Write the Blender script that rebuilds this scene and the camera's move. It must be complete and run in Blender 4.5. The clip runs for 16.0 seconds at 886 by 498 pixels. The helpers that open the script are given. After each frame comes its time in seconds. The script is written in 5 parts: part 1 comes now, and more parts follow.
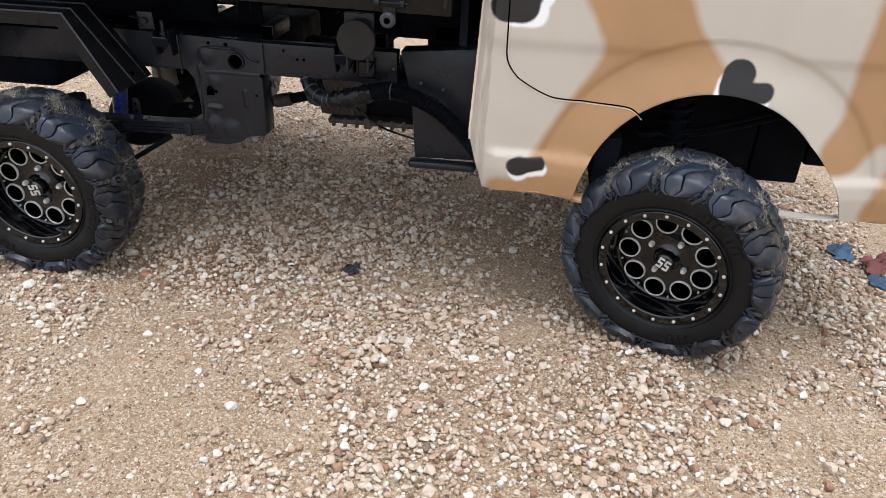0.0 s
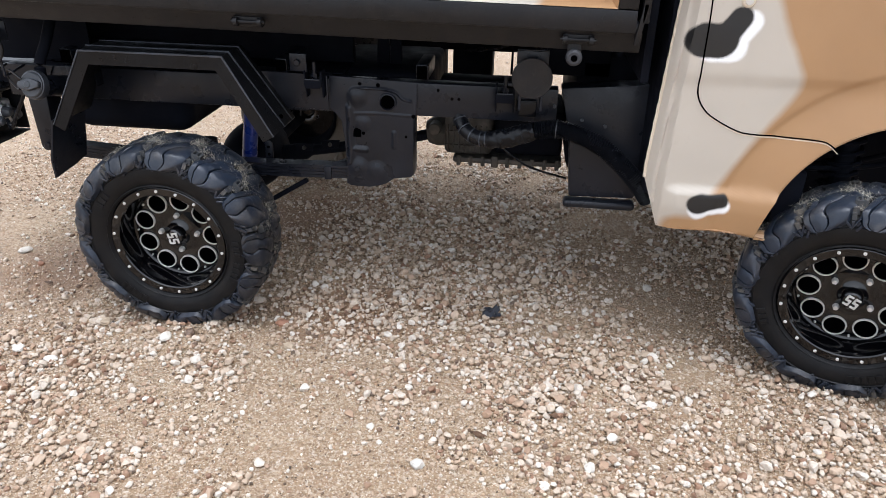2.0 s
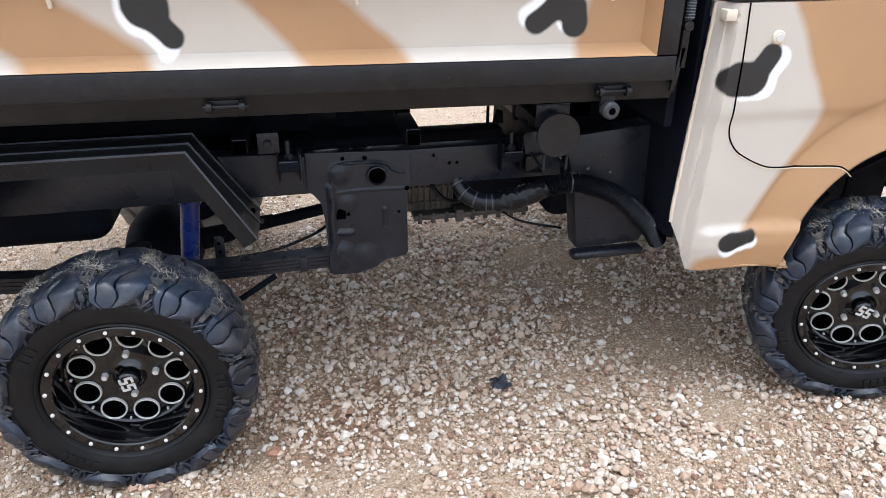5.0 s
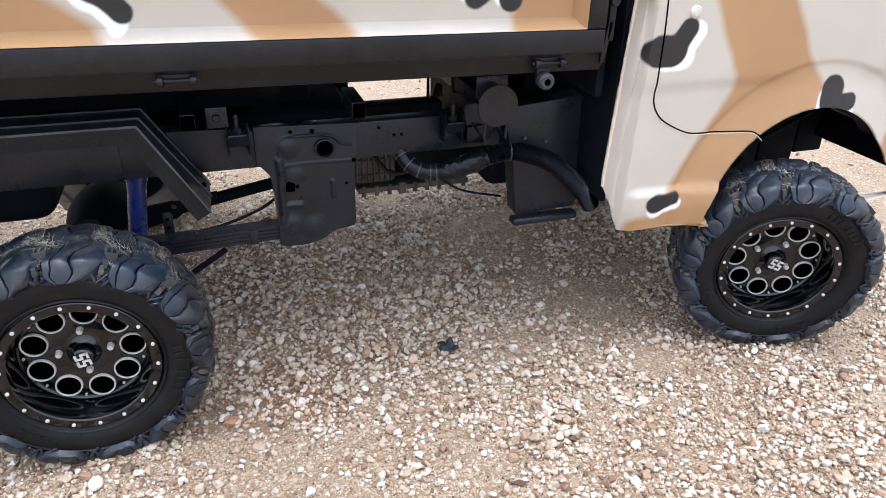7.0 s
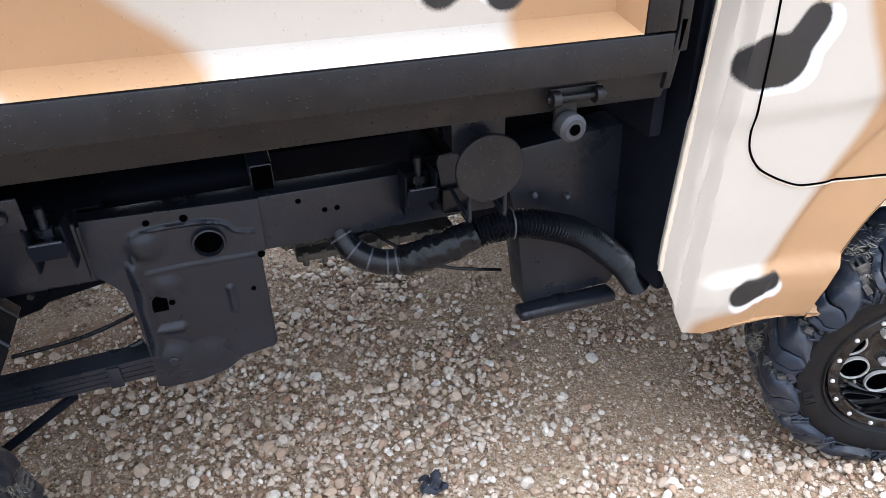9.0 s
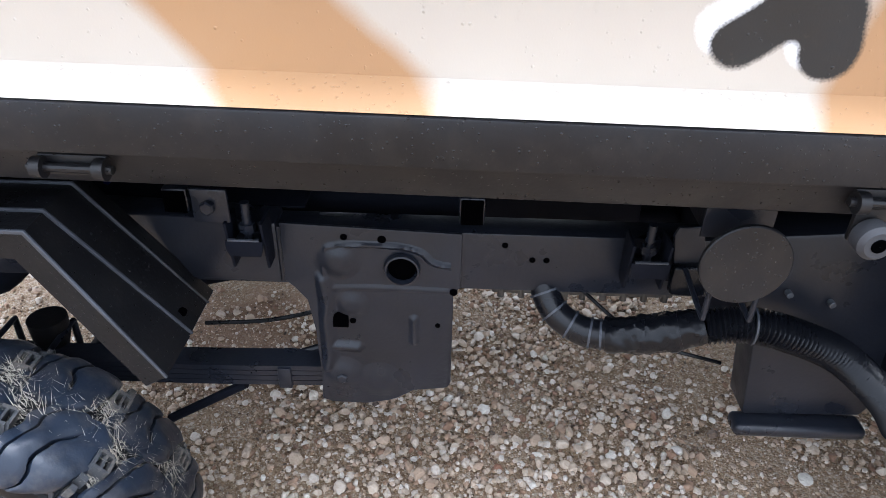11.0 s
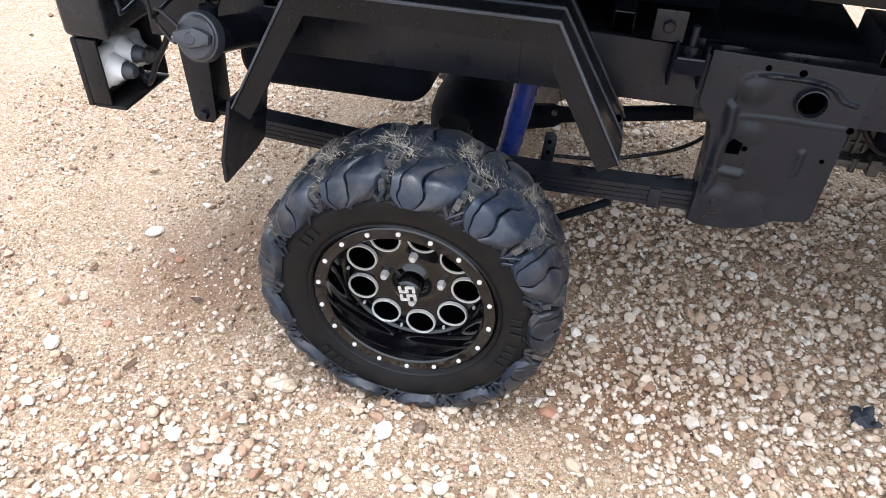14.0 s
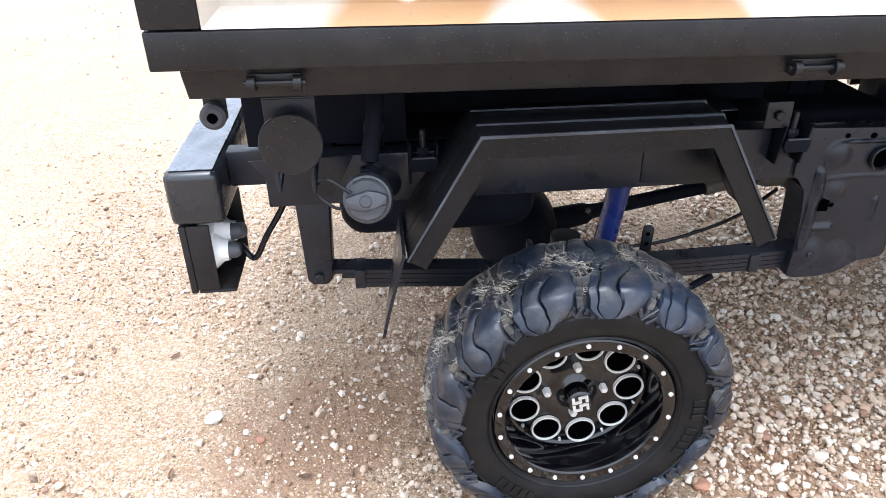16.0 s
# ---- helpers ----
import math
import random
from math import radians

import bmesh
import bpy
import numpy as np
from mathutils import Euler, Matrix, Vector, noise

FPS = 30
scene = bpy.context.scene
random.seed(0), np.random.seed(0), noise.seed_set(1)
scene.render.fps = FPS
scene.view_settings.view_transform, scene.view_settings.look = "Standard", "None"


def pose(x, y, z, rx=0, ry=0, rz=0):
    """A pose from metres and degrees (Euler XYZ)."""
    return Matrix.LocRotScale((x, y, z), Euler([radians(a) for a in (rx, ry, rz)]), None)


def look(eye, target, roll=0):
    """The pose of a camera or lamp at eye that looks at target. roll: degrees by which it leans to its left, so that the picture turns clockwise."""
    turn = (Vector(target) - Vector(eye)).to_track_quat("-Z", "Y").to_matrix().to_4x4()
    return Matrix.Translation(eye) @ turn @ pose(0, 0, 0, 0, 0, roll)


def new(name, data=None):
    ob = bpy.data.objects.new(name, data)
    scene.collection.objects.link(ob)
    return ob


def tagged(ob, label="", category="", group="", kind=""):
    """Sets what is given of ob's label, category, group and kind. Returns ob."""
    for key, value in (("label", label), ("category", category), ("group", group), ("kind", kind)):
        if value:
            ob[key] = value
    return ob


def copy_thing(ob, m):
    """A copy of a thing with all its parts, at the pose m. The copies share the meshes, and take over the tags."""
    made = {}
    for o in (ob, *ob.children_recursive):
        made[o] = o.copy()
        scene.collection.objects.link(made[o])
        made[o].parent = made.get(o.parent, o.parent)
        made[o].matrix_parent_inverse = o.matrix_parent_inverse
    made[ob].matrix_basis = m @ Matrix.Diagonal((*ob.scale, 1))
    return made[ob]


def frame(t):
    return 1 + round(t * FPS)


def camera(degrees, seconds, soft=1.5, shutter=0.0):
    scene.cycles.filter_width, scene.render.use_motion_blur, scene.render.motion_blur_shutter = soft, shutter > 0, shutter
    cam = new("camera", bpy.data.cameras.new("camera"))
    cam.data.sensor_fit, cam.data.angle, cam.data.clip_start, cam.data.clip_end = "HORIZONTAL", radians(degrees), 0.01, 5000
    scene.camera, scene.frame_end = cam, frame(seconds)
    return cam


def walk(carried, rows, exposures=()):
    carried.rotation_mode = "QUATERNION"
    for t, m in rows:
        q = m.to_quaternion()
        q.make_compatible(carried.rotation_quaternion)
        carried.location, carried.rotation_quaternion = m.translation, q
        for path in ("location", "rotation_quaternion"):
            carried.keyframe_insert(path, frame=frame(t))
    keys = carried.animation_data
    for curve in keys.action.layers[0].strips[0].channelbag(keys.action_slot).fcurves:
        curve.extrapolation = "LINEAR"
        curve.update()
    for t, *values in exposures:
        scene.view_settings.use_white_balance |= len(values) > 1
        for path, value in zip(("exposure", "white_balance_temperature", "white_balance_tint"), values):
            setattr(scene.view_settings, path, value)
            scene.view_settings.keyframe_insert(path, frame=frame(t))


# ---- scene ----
cam = camera(64.5, 16.0, 0.85)
PATH = [
    (0, (1.492, -1.783, 1.251), (1.283, -0.06, 0.256), 2.2),
    (0.5, (1.402, -1.91, 1.241), (1.047, -0.203, 0.261), 2.9),
    (1, (1.274, -1.93, 1.221), (0.867, -0.185, 0.333), 7.0),
    (1.5, (1.109, -1.824, 1.223), (0.798, -0.059, 0.336), 1.4),
    (2, (1.001, -1.764, 1.231), (0.805, 0.003, 0.315), 1.2),
    (2.5, (0.819, -1.755, 1.285), (0.826, 0.042, 0.408), 2.7),
    (3, (0.661, -1.755, 1.295), (0.713, 0.013, 0.36), 1.3),
    (3.5, (0.559, -1.633, 1.277), (0.666, 0.182, 0.443), 1.8),
    (4, (0.504, -1.454, 1.267), (0.757, 0.324, 0.387), -1.1),
    (4.2, (0.459, -1.423, 1.273), (0.784, 0.339, 0.383), 0.5),
    (6.3, (0.414, -1.451, 1.319), (0.862, 0.273, 0.41), -1.0),
    (6.5, (0.401, -1.468, 1.322), (0.873, 0.264, 0.441), -0.6),
    (7, (0.374, -1.499, 1.303), (0.931, 0.171, 0.353), 1.2),
    (7.5, (0.416, -1.373, 1.266), (1.032, 0.262, 0.293), 0.6),
    (8, (0.539, -1.112, 1.257), (1.1, 0.5, 0.215), -2.6),
    (8.2, (0.576, -1.041, 1.253), (1.147, 0.558, 0.197), -2.9),
    (10.3, (0.726, -0.615, 1.228), (0.949, 1.054, 0.149), 2.4),
    (10.5, (0.726, -0.617, 1.23), (0.86, 1.058, 0.146), 1.8),
    (11, (0.69, -0.636, 1.236), (0.656, 1.055, 0.169), 1.3),
    (11.5, (0.613, -0.683, 1.241), (0.444, 1.015, 0.197), 3.0),
    (12, (0.518, -0.804, 1.253), (0.263, 0.906, 0.249), 5.0),
    (12.5, (0.422, -0.908, 1.24), (0.134, 0.778, 0.204), 6.3),
    (13, (0.371, -0.96, 1.222), (0.05, 0.697, 0.149), 7.0),
    (13.5, (0.338, -0.976, 1.203), (0.048, 0.625, 0.04), 6.1),
    (14, (0.244, -0.943, 1.184), (-0.05, 0.584, -0.074), 2.9),
    (14.5, (0.086, -0.88, 1.145), (-0.124, 0.656, -0.119), 1.8),
    (15, (-0.068, -0.802, 1.132), (-0.038, 0.783, -0.087), 5.0),
    (15.5, (-0.186, -0.861, 1.158), (-0.037, 0.782, 0.027), 0.6),
    (16, (-0.349, -0.99, 1.212), (-0.19, 0.74, 0.221), -0.9),
]
walk(cam, [(t, look(eye, target, roll)) for t, eye, target, roll in PATH],
     [(0, 0.86, 6020, 10), (1.5, 0.90, 5920, 10), (2.5, 1.11, 5820, 10), (3.0, 1.17, 5770, 10), (4.0, 1.29, 5670, 10), (7, 1.27, 5620, 10), (8.2, 1.45, 5570, 10), (10.5, 1.83, 5470, 10),
      (12, 1.81, 5660, 10), (12.5, 1.85, 5710, 10), (13.0, 1.95, 5760, 10), (13.5, 1.87, 5860, 10), (14, 1.59, 5810, 10), (14.5, 1.31, 5860, 10), (15.2, 1.73, 5810, 10), (16, 1.87, 5710, 10)])

# ---- light ----
world = bpy.data.worlds.new("overcast_sky")
scene.world = world
world.use_nodes = True
wn, wl = world.node_tree.nodes, world.node_tree.links
sky = wn.new("ShaderNodeTexSky")
sky.sky_type = 'NISHITA'
sky.sun_disc = False
sky.sun_elevation, sky.sun_rotation = radians(84), radians(184)
sky.air_density, sky.dust_density, sky.ozone_density = 1.0, 6.0, 1.0
grey = wn.new("ShaderNodeHueSaturation")
grey.inputs["Saturation"].default_value = 0.22
wl.new(sky.outputs[0], grey.inputs["Color"])
wl.new(grey.outputs[0], wn["Background"].inputs[0])
wn["Background"].inputs[1].default_value = 0.15
sun = new("sun", bpy.data.lights.new("sun", 'SUN'))
sun.data.energy, sun.data.angle, sun.data.color = 0.86, radians(172), (1.0, 0.99, 0.975)
sun.matrix_world = look((-0.1, -0.35, 4.6), (0.0, 0.0, 0))


# ---- materials ----
def material(name):
    m = bpy.data.materials.new(name)
    m.use_nodes = True
    return m, m.node_tree.nodes, m.node_tree.links, m.node_tree.nodes["Principled BSDF"]


def math_node(n, l, op, a, b=None, clamp=False):
    node = n.new("ShaderNodeMath")
    node.operation, node.use_clamp = op, clamp
    for i, v in enumerate((a, b)):
        if v is None:
            continue
        if isinstance(v, (int, float)):
            node.inputs[i].default_value = v
        else:
            l.new(v, node.inputs[i])
    return node.outputs[0]


def mix_color(n, l, f, a, b):
    node = n.new("ShaderNodeMix")
    node.data_type = 'RGBA'
    for i, v in ((0, f), (6, a), (7, b)):
        if isinstance(v, (int, float)):
            node.inputs[i].default_value = v
        elif isinstance(v, tuple):
            node.inputs[i].default_value = (*v, 1)
        else:
            l.new(v, node.inputs[i])
    return node.outputs[2]


def noise_tex(n, l, scale, detail=3, rough=0.55, vec=None):
    node = n.new("ShaderNodeTexNoise")
    node.inputs["Scale"].default_value, node.inputs["Detail"].default_value = scale, detail
    node.inputs["Roughness"].default_value = rough
    l.new(vec if vec else position(n), node.inputs["Vector"])
    return node.outputs["Fac"]


def position(n):
    if "here" not in n:
        g = n.new("ShaderNodeNewGeometry")
        g.name = "here"
    return n["here"].outputs["Position"]


def ramp(n, l, fac, stops):
    node = n.new("ShaderNodeValToRGB")
    e = node.color_ramp.elements
    while len(e) < len(stops):
        e.new(0.5)
    for k, (p, c) in zip(e, stops):
        k.position, k.color = p, (*c, 1) if isinstance(c, tuple) else (c, c, c, 1)
    l.new(fac, node.inputs[0])
    return node.outputs[0]


def bump(n, l, p, height, strength, dist=0.002, under=None):
    b = n.new("ShaderNodeBump")
    b.inputs["Strength"].default_value, b.inputs["Distance"].default_value = strength, dist
    l.new(height, b.inputs["Height"])
    if under:
        l.new(under, b.inputs["Normal"])
    l.new(b.outputs[0], p.inputs["Normal"])
    return b.outputs[0]


def droplets(n, l, scale=210.0, keep=0.50):
    """Height of small water drops that sit on a wet painted face, and their mask."""
    v = n.new("ShaderNodeTexVoronoi")
    v.inputs["Scale"].default_value = scale
    l.new(position(n), v.inputs["Vector"])
    sep = n.new("ShaderNodeSeparateColor")
    l.new(v.outputs["Color"], sep.inputs[0])
    size = math_node(n, l, 'MULTIPLY', sep.outputs[0], 0.34)
    some = math_node(n, l, 'GREATER_THAN', sep.outputs[1], keep)
    drop = math_node(n, l, 'SUBTRACT', size, v.outputs["Distance"], True)
    drop = math_node(n, l, 'MULTIPLY', drop, some)
    return math_node(n, l, 'POWER', math_node(n, l, 'MULTIPLY', drop, 4.0, True), 0.5)


def painted(name, color, rough=0.4, vary=0.15, metal=0.0, grain=220.0, bumps=0.12, wet=False, dust=0.0, coat=0.0, spec=0.5):
    m, n, l, p = material(name)
    big, fine = noise_tex(n, l, 5.0, 4), noise_tex(n, l, grain, 2)
    lo = tuple(c * (1 - vary) for c in color)
    hi = tuple(min(1, c * (1 + vary)) for c in color)
    col = ramp(n, l, big, [(0.3, lo), (0.7, hi)])
    if dust:
        d = ramp(n, l, noise_tex(n, l, 22.0, 5, 0.7), [(0.48, 0.0), (0.75, dust)])
        col = mix_color(n, l, d, col, (0.30, 0.25, 0.19))
    l.new(col, p.inputs["Base Color"])
    l.new(ramp(n, l, noise_tex(n, l, 17.0, 4), [(0.3, max(0.03, rough - 0.12)), (0.7, min(1, rough + 0.12))]), p.inputs["Roughness"])
    p.inputs["Metallic"].default_value = metal
    p.inputs["Specular IOR Level"].default_value = spec
    p.inputs["Coat Weight"].default_value = coat
    p.inputs["Coat Roughness"].default_value = 0.06
    nb = bump(n, l, p, fine, bumps, 0.001)
    if wet:
        drop = droplets(n, l)
        bump(n, l, p, drop, 0.45, 0.002, nb)
        rr = p.inputs["Roughness"].links[0].from_socket
        l.new(math_node(n, l, 'MULTIPLY', rr, math_node(n, l, 'SUBTRACT', 1.0, math_node(n, l, 'MULTIPLY', drop, 0.6), True)), p.inputs["Roughness"])
        l.new(math_node(n, l, 'ADD', math_node(n, l, 'MULTIPLY', drop, 0.08), spec), p.inputs["Specular IOR Level"])
    return m


def capsule(n, l, pos, a, b, r):
    """How deep a place in the side view lies in a capsule from a to b, in metres; negative outside."""
    def vec(op, *ins):
        node = n.new("ShaderNodeVectorMath")
        node.operation = op
        for i, v in enumerate(ins):
            if isinstance(v, tuple):
                node.inputs[i].default_value = v
            else:
                l.new(v, node.inputs[i])
        return node
    d = (b[0] - a[0], 0.0, b[1] - a[1])
    pa = vec('SUBTRACT', pos, (a[0], 0.0, a[1])).outputs[0]
    h = math_node(n, l, 'DIVIDE', vec('DOT_PRODUCT', pa, d).outputs["Value"], max(1e-6, d[0] ** 2 + d[2] ** 2), True)
    sc = n.new("ShaderNodeVectorMath")
    sc.operation = 'SCALE'
    sc.inputs[0].default_value = d
    l.new(h, sc.inputs["Scale"])
    away = vec('LENGTH', vec('SUBTRACT', pa, sc.outputs[0]).outputs[0]).outputs["Value"]
    return math_node(n, l, 'SUBTRACT', r, away)


def union(n, l, pos, shapes, blend):
    out = None
    for a, b, r in shapes:
        d = capsule(n, l, pos, a, b, r)
        if out is None:
            out = d
        else:
            node = n.new("ShaderNodeMath")
            node.operation = 'SMOOTH_MAX'
            l.new(out, node.inputs[0])
            l.new(d, node.inputs[1])
            node.inputs[2].default_value = blend
            out = node.outputs[0]
    return out


def camouflage(name, brown, spots, whites, wet, rough):
    """Sprayed cream paint with soft brown bands and dark, white-edged spots."""
    m, n, l, p = material(name)
    flat = n.new("ShaderNodeVectorMath")
    flat.operation = 'MULTIPLY'
    flat.inputs[1].default_value = (1, 0, 1)
    warp = n.new("ShaderNodeTexNoise")
    warp.inputs["Scale"].default_value = 9.0
    l.new(position(n), warp.inputs["Vector"])
    off = n.new("ShaderNodeVectorMath")
    off.operation = 'MULTIPLY_ADD'
    l.new(warp.outputs["Color"], off.inputs[0])
    off.inputs[1].default_value, off.inputs[2].default_value = (0.02, 0.02, 0.02), (-0.01, -0.01, -0.01)
    add = n.new("ShaderNodeVectorMath")
    add.operation = 'ADD'
    l.new(position(n), add.inputs[0])
    l.new(off.outputs[0], add.inputs[1])
    l.new(add.outputs[0], flat.inputs[0])
    pos = flat.outputs[0]
    grain = noise_tex(n, l, 420.0, 2)
    spray = math_node(n, l, 'MULTIPLY', math_node(n, l, 'SUBTRACT', grain, 0.5), 0.006)

    def edge(d, width):
        d = math_node(n, l, 'ADD', d, spray)
        d = math_node(n, l, 'DIVIDE', d, width)
        d = math_node(n, l, 'ADD', d, 0.5, True)
        return d
    cloud = noise_tex(n, l, 3.0, 4)
    cream = ramp(n, l, cloud, [(0.3, (0.435, 0.388, 0.328)), (0.7, (0.49, 0.442, 0.380))])
    tan = ramp(n, l, cloud, [(0.3, (0.325, 0.187, 0.090)), (0.7, (0.38, 0.224, 0.109))])
    col = mix_color(n, l, edge(union(n, l, pos, brown, 0.03), 0.022), cream, tan)
    if whites:
        col = mix_color(n, l, edge(union(n, l, pos, whites, 0.004), 0.008), col, (0.80, 0.80, 0.80))
    if spots:
        col = mix_color(n, l, edge(union(n, l, pos, spots, 0.012), 0.006), col, (0.0105, 0.0105, 0.0110))
    dirt = ramp(n, l, noise_tex(n, l, 40.0, 6, 0.75), [(0.62, 0.0), (0.8, 0.18)])
    col = mix_color(n, l, dirt, col, (0.22, 0.17, 0.12))
    l.new(col, p.inputs["Base Color"])
    l.new(ramp(n, l, noise_tex(n, l, 25.0, 3), [(0.3, rough - 0.08), (0.7, rough + 0.1)]), p.inputs["Roughness"])
    nb = bump(n, l, p, grain, 0.10, 0.001)
    if wet:
        bump(n, l, p, droplets(n, l, 165.0, 0.30), 0.55, 0.0016, nb)
    return m


def dot_pair(points, dx, dz, grow=0.0):
    return [((a[0] + dx, a[1] + dz), (b[0] + dx, b[1] + dz), r + grow) for a, b, r in points]


CAB_BROWN = [((1.60, 1.16), (1.752, 0.90), 0.105), ((1.752, 0.90), (1.77, 0.82), 0.105), ((1.80, 0.86), (1.90, 0.74), 0.080), ((1.745, 0.785), (1.57, 0.48), 0.095),
             ((1.42, 0.438), (1.62, 0.438), 0.036),
             ((2.37, 1.10), (2.36, 0.76), 0.115), ((2.34, 0.74), (2.27, 0.62), 0.06), ((2.46, 0.62), (2.42, 0.46), 0.06),
             ((2.08, 1.12), (2.12, 1.10), 0.07)]
DOOR_SPOT = [((1.413, 0.923), (1.447, 0.924), 0.040), ((1.452, 0.930), (1.486, 0.976), 0.027)]
SILL_SPOT = [((1.465, 0.511), (1.472, 0.514), 0.026), ((1.474, 0.517), (1.524, 0.527), 0.021)]
ARCH_SPOT = [((1.979, 0.796), (1.975, 0.768), 0.039), ((2.004, 0.752), (2.046, 0.758), 0.025)]
CAB_SPOTS = DOOR_SPOT + SILL_SPOT + ARCH_SPOT
CAB_WHITES = dot_pair(DOOR_SPOT, 0.024, -0.009) + dot_pair(SILL_SPOT, 0.004, -0.014) + dot_pair(ARCH_SPOT, -0.008, -0.024)
BED_BROWN = [((-0.36, 0.96), (-0.12, 1.17), 0.075), ((-0.12, 1.16), (0.11, 0.975), 0.072),
             ((0.39, 1.17), (0.515, 1.045), 0.066), ((0.515, 1.045), (0.61, 0.965), 0.068), ((1.18, 1.17), (1.11, 0.97), 0.090)]
SPOT_A = [((-0.35, 1.115), (-0.29, 1.082), 0.036)]
SPOT_B = [((0.180, 1.134), (0.180, 1.108), 0.041), ((0.186, 1.090), (0.217, 1.053), 0.024)]
SPOT_C = [((0.942, 1.059), (0.985, 1.092), 0.024), ((0.990, 1.092), (1.022, 1.086), 0.029), ((1.026, 1.078), (1.028, 1.054), 0.029)]
BED_SPOTS = SPOT_A + SPOT_B + SPOT_C
BED_WHITES = dot_pair(SPOT_A, -0.006, -0.012) + dot_pair(SPOT_B, -0.011, -0.017) + dot_pair(SPOT_C, -0.014, 0.013)

M_CAB = camouflage("camouflage_cab_paint", CAB_BROWN, CAB_SPOTS, CAB_WHITES, False, 0.42)
M_BED = camouflage("camouflage_bed_paint", BED_BROWN, BED_SPOTS, BED_WHITES, True, 0.38)
M_BLACK = painted("black_satin_paint", (0.0070, 0.0070, 0.0084), 0.42, 0.3, wet=True, dust=0.03, spec=0.30)
M_FRAME = painted("black_chassis_paint", (0.0088, 0.0104, 0.0156), 0.34, 0.4, dust=0.012, bumps=0.4, grain=120, spec=0.30)
# deeper, duller black that carries the shade under the truck in its colour
M_UNDER = painted("shaded_black_underbody", (0.0050, 0.0060, 0.0100), 0.7, 0.3, dust=0.008, spec=0.06)
M_RUBBER = painted("black_rubber", (0.0030, 0.0031, 0.0039), 0.55, 0.3, dust=0.02, bumps=0.3, grain=400, spec=0.25)
M_TREAD = painted("tyre_tread_rubber", (0.0095, 0.0140, 0.0240), 0.40, 0.6, dust=0.14, bumps=0.6, grain=120, spec=0.40)
# dusty rubber, raised to pale brown for daylight falling on the far tyres
M_LIT_TYRE = painted("lit_dusty_tyre_rubber", (0.15, 0.128, 0.105), 0.9, 0.4, dust=0.20, bumps=0.3, grain=300)
M_KNOB = painted("dusty_knob_rubber", (0.030, 0.032, 0.036), 0.8, 0.5, dust=0.5, bumps=0.6, grain=160)
M_RIM = painted("gloss_black_rim", (0.0014, 0.0014, 0.0020), 0.10, 0.2, bumps=0.004, coat=0.45, spec=0.35)
M_STEEL = painted("machined_silver", (0.60, 0.585, 0.56), 0.38, 0.1, metal=0.25)
M_ALU = painted("dull_cast_aluminium", (0.062, 0.059, 0.055), 0.6, 0.5, metal=0.3, dust=0.30, bumps=0.5)
M_WHITE = painted("white_plastic", (0.75, 0.75, 0.74), 0.4, 0.06)
M_GREYP = painted("grey_plastic", (0.055, 0.06, 0.07), 0.45, 0.15)
M_BLUE = painted("blue_damper_paint", (0.012, 0.025, 0.14), 0.3, 0.2)
M_HOSE = painted("black_ribbed_plastic", (0.0044, 0.0050, 0.0072), 0.28, 0.2, spec=0.26)
M_TAPE = painted("black_vinyl_tape", (0.0036, 0.0041, 0.0058), 0.26, 0.3, bumps=0.9, grain=45, spec=0.22)
M_GLASS = painted("dark_cab_glass", (0.02, 0.022, 0.024), 0.06, 0.1, bumps=0.0, coat=0.5)
M_WETTOP = painted("wet_black_bumper", (0.014, 0.016, 0.02), 0.20, 0.4, bumps=0.6, grain=35, wet=True)
M_GRASS = painted("dry_grass", (0.36, 0.33, 0.275), 0.85, 0.3)
M_SCRAP = painted("dark_cloth_scrap", (0.012, 0.014, 0.022), 0.75, 0.3)
M_CLOTHB = painted("blue_cloth", (0.045, 0.085, 0.14), 0.85, 0.4)
M_CLOTHR = painted("red_cloth", (0.15, 0.05, 0.045), 0.85, 0.4)
M_LEAF = painted("dead_leaf", (0.10, 0.055, 0.03), 0.8, 0.4)


def blob(n, l, x, y, rx, ry, turn, ragged):
    """A ragged patch on the ground, 1 inside and 0 outside."""
    g = n.new("ShaderNodeMapping")
    g.vector_type = 'TEXTURE'
    g.inputs["Location"].default_value = (x, y, 0)
    g.inputs["Rotation"].default_value = (0, 0, radians(turn))
    g.inputs["Scale"].default_value = (rx, ry, 1.0)
    l.new(position(n), g.inputs["Vector"])
    ln = n.new("ShaderNodeVectorMath")
    ln.operation = 'LENGTH'
    l.new(g.outputs[0], ln.inputs[0])
    d = math_node(n, l, 'ADD', ln.outputs["Value"], math_node(n, l, 'MULTIPLY', math_node(n, l, 'SUBTRACT', ragged, 0.5), 1.8))
    return ramp(n, l, d, [(0.45, 1.0), (1.0, 0.0)])


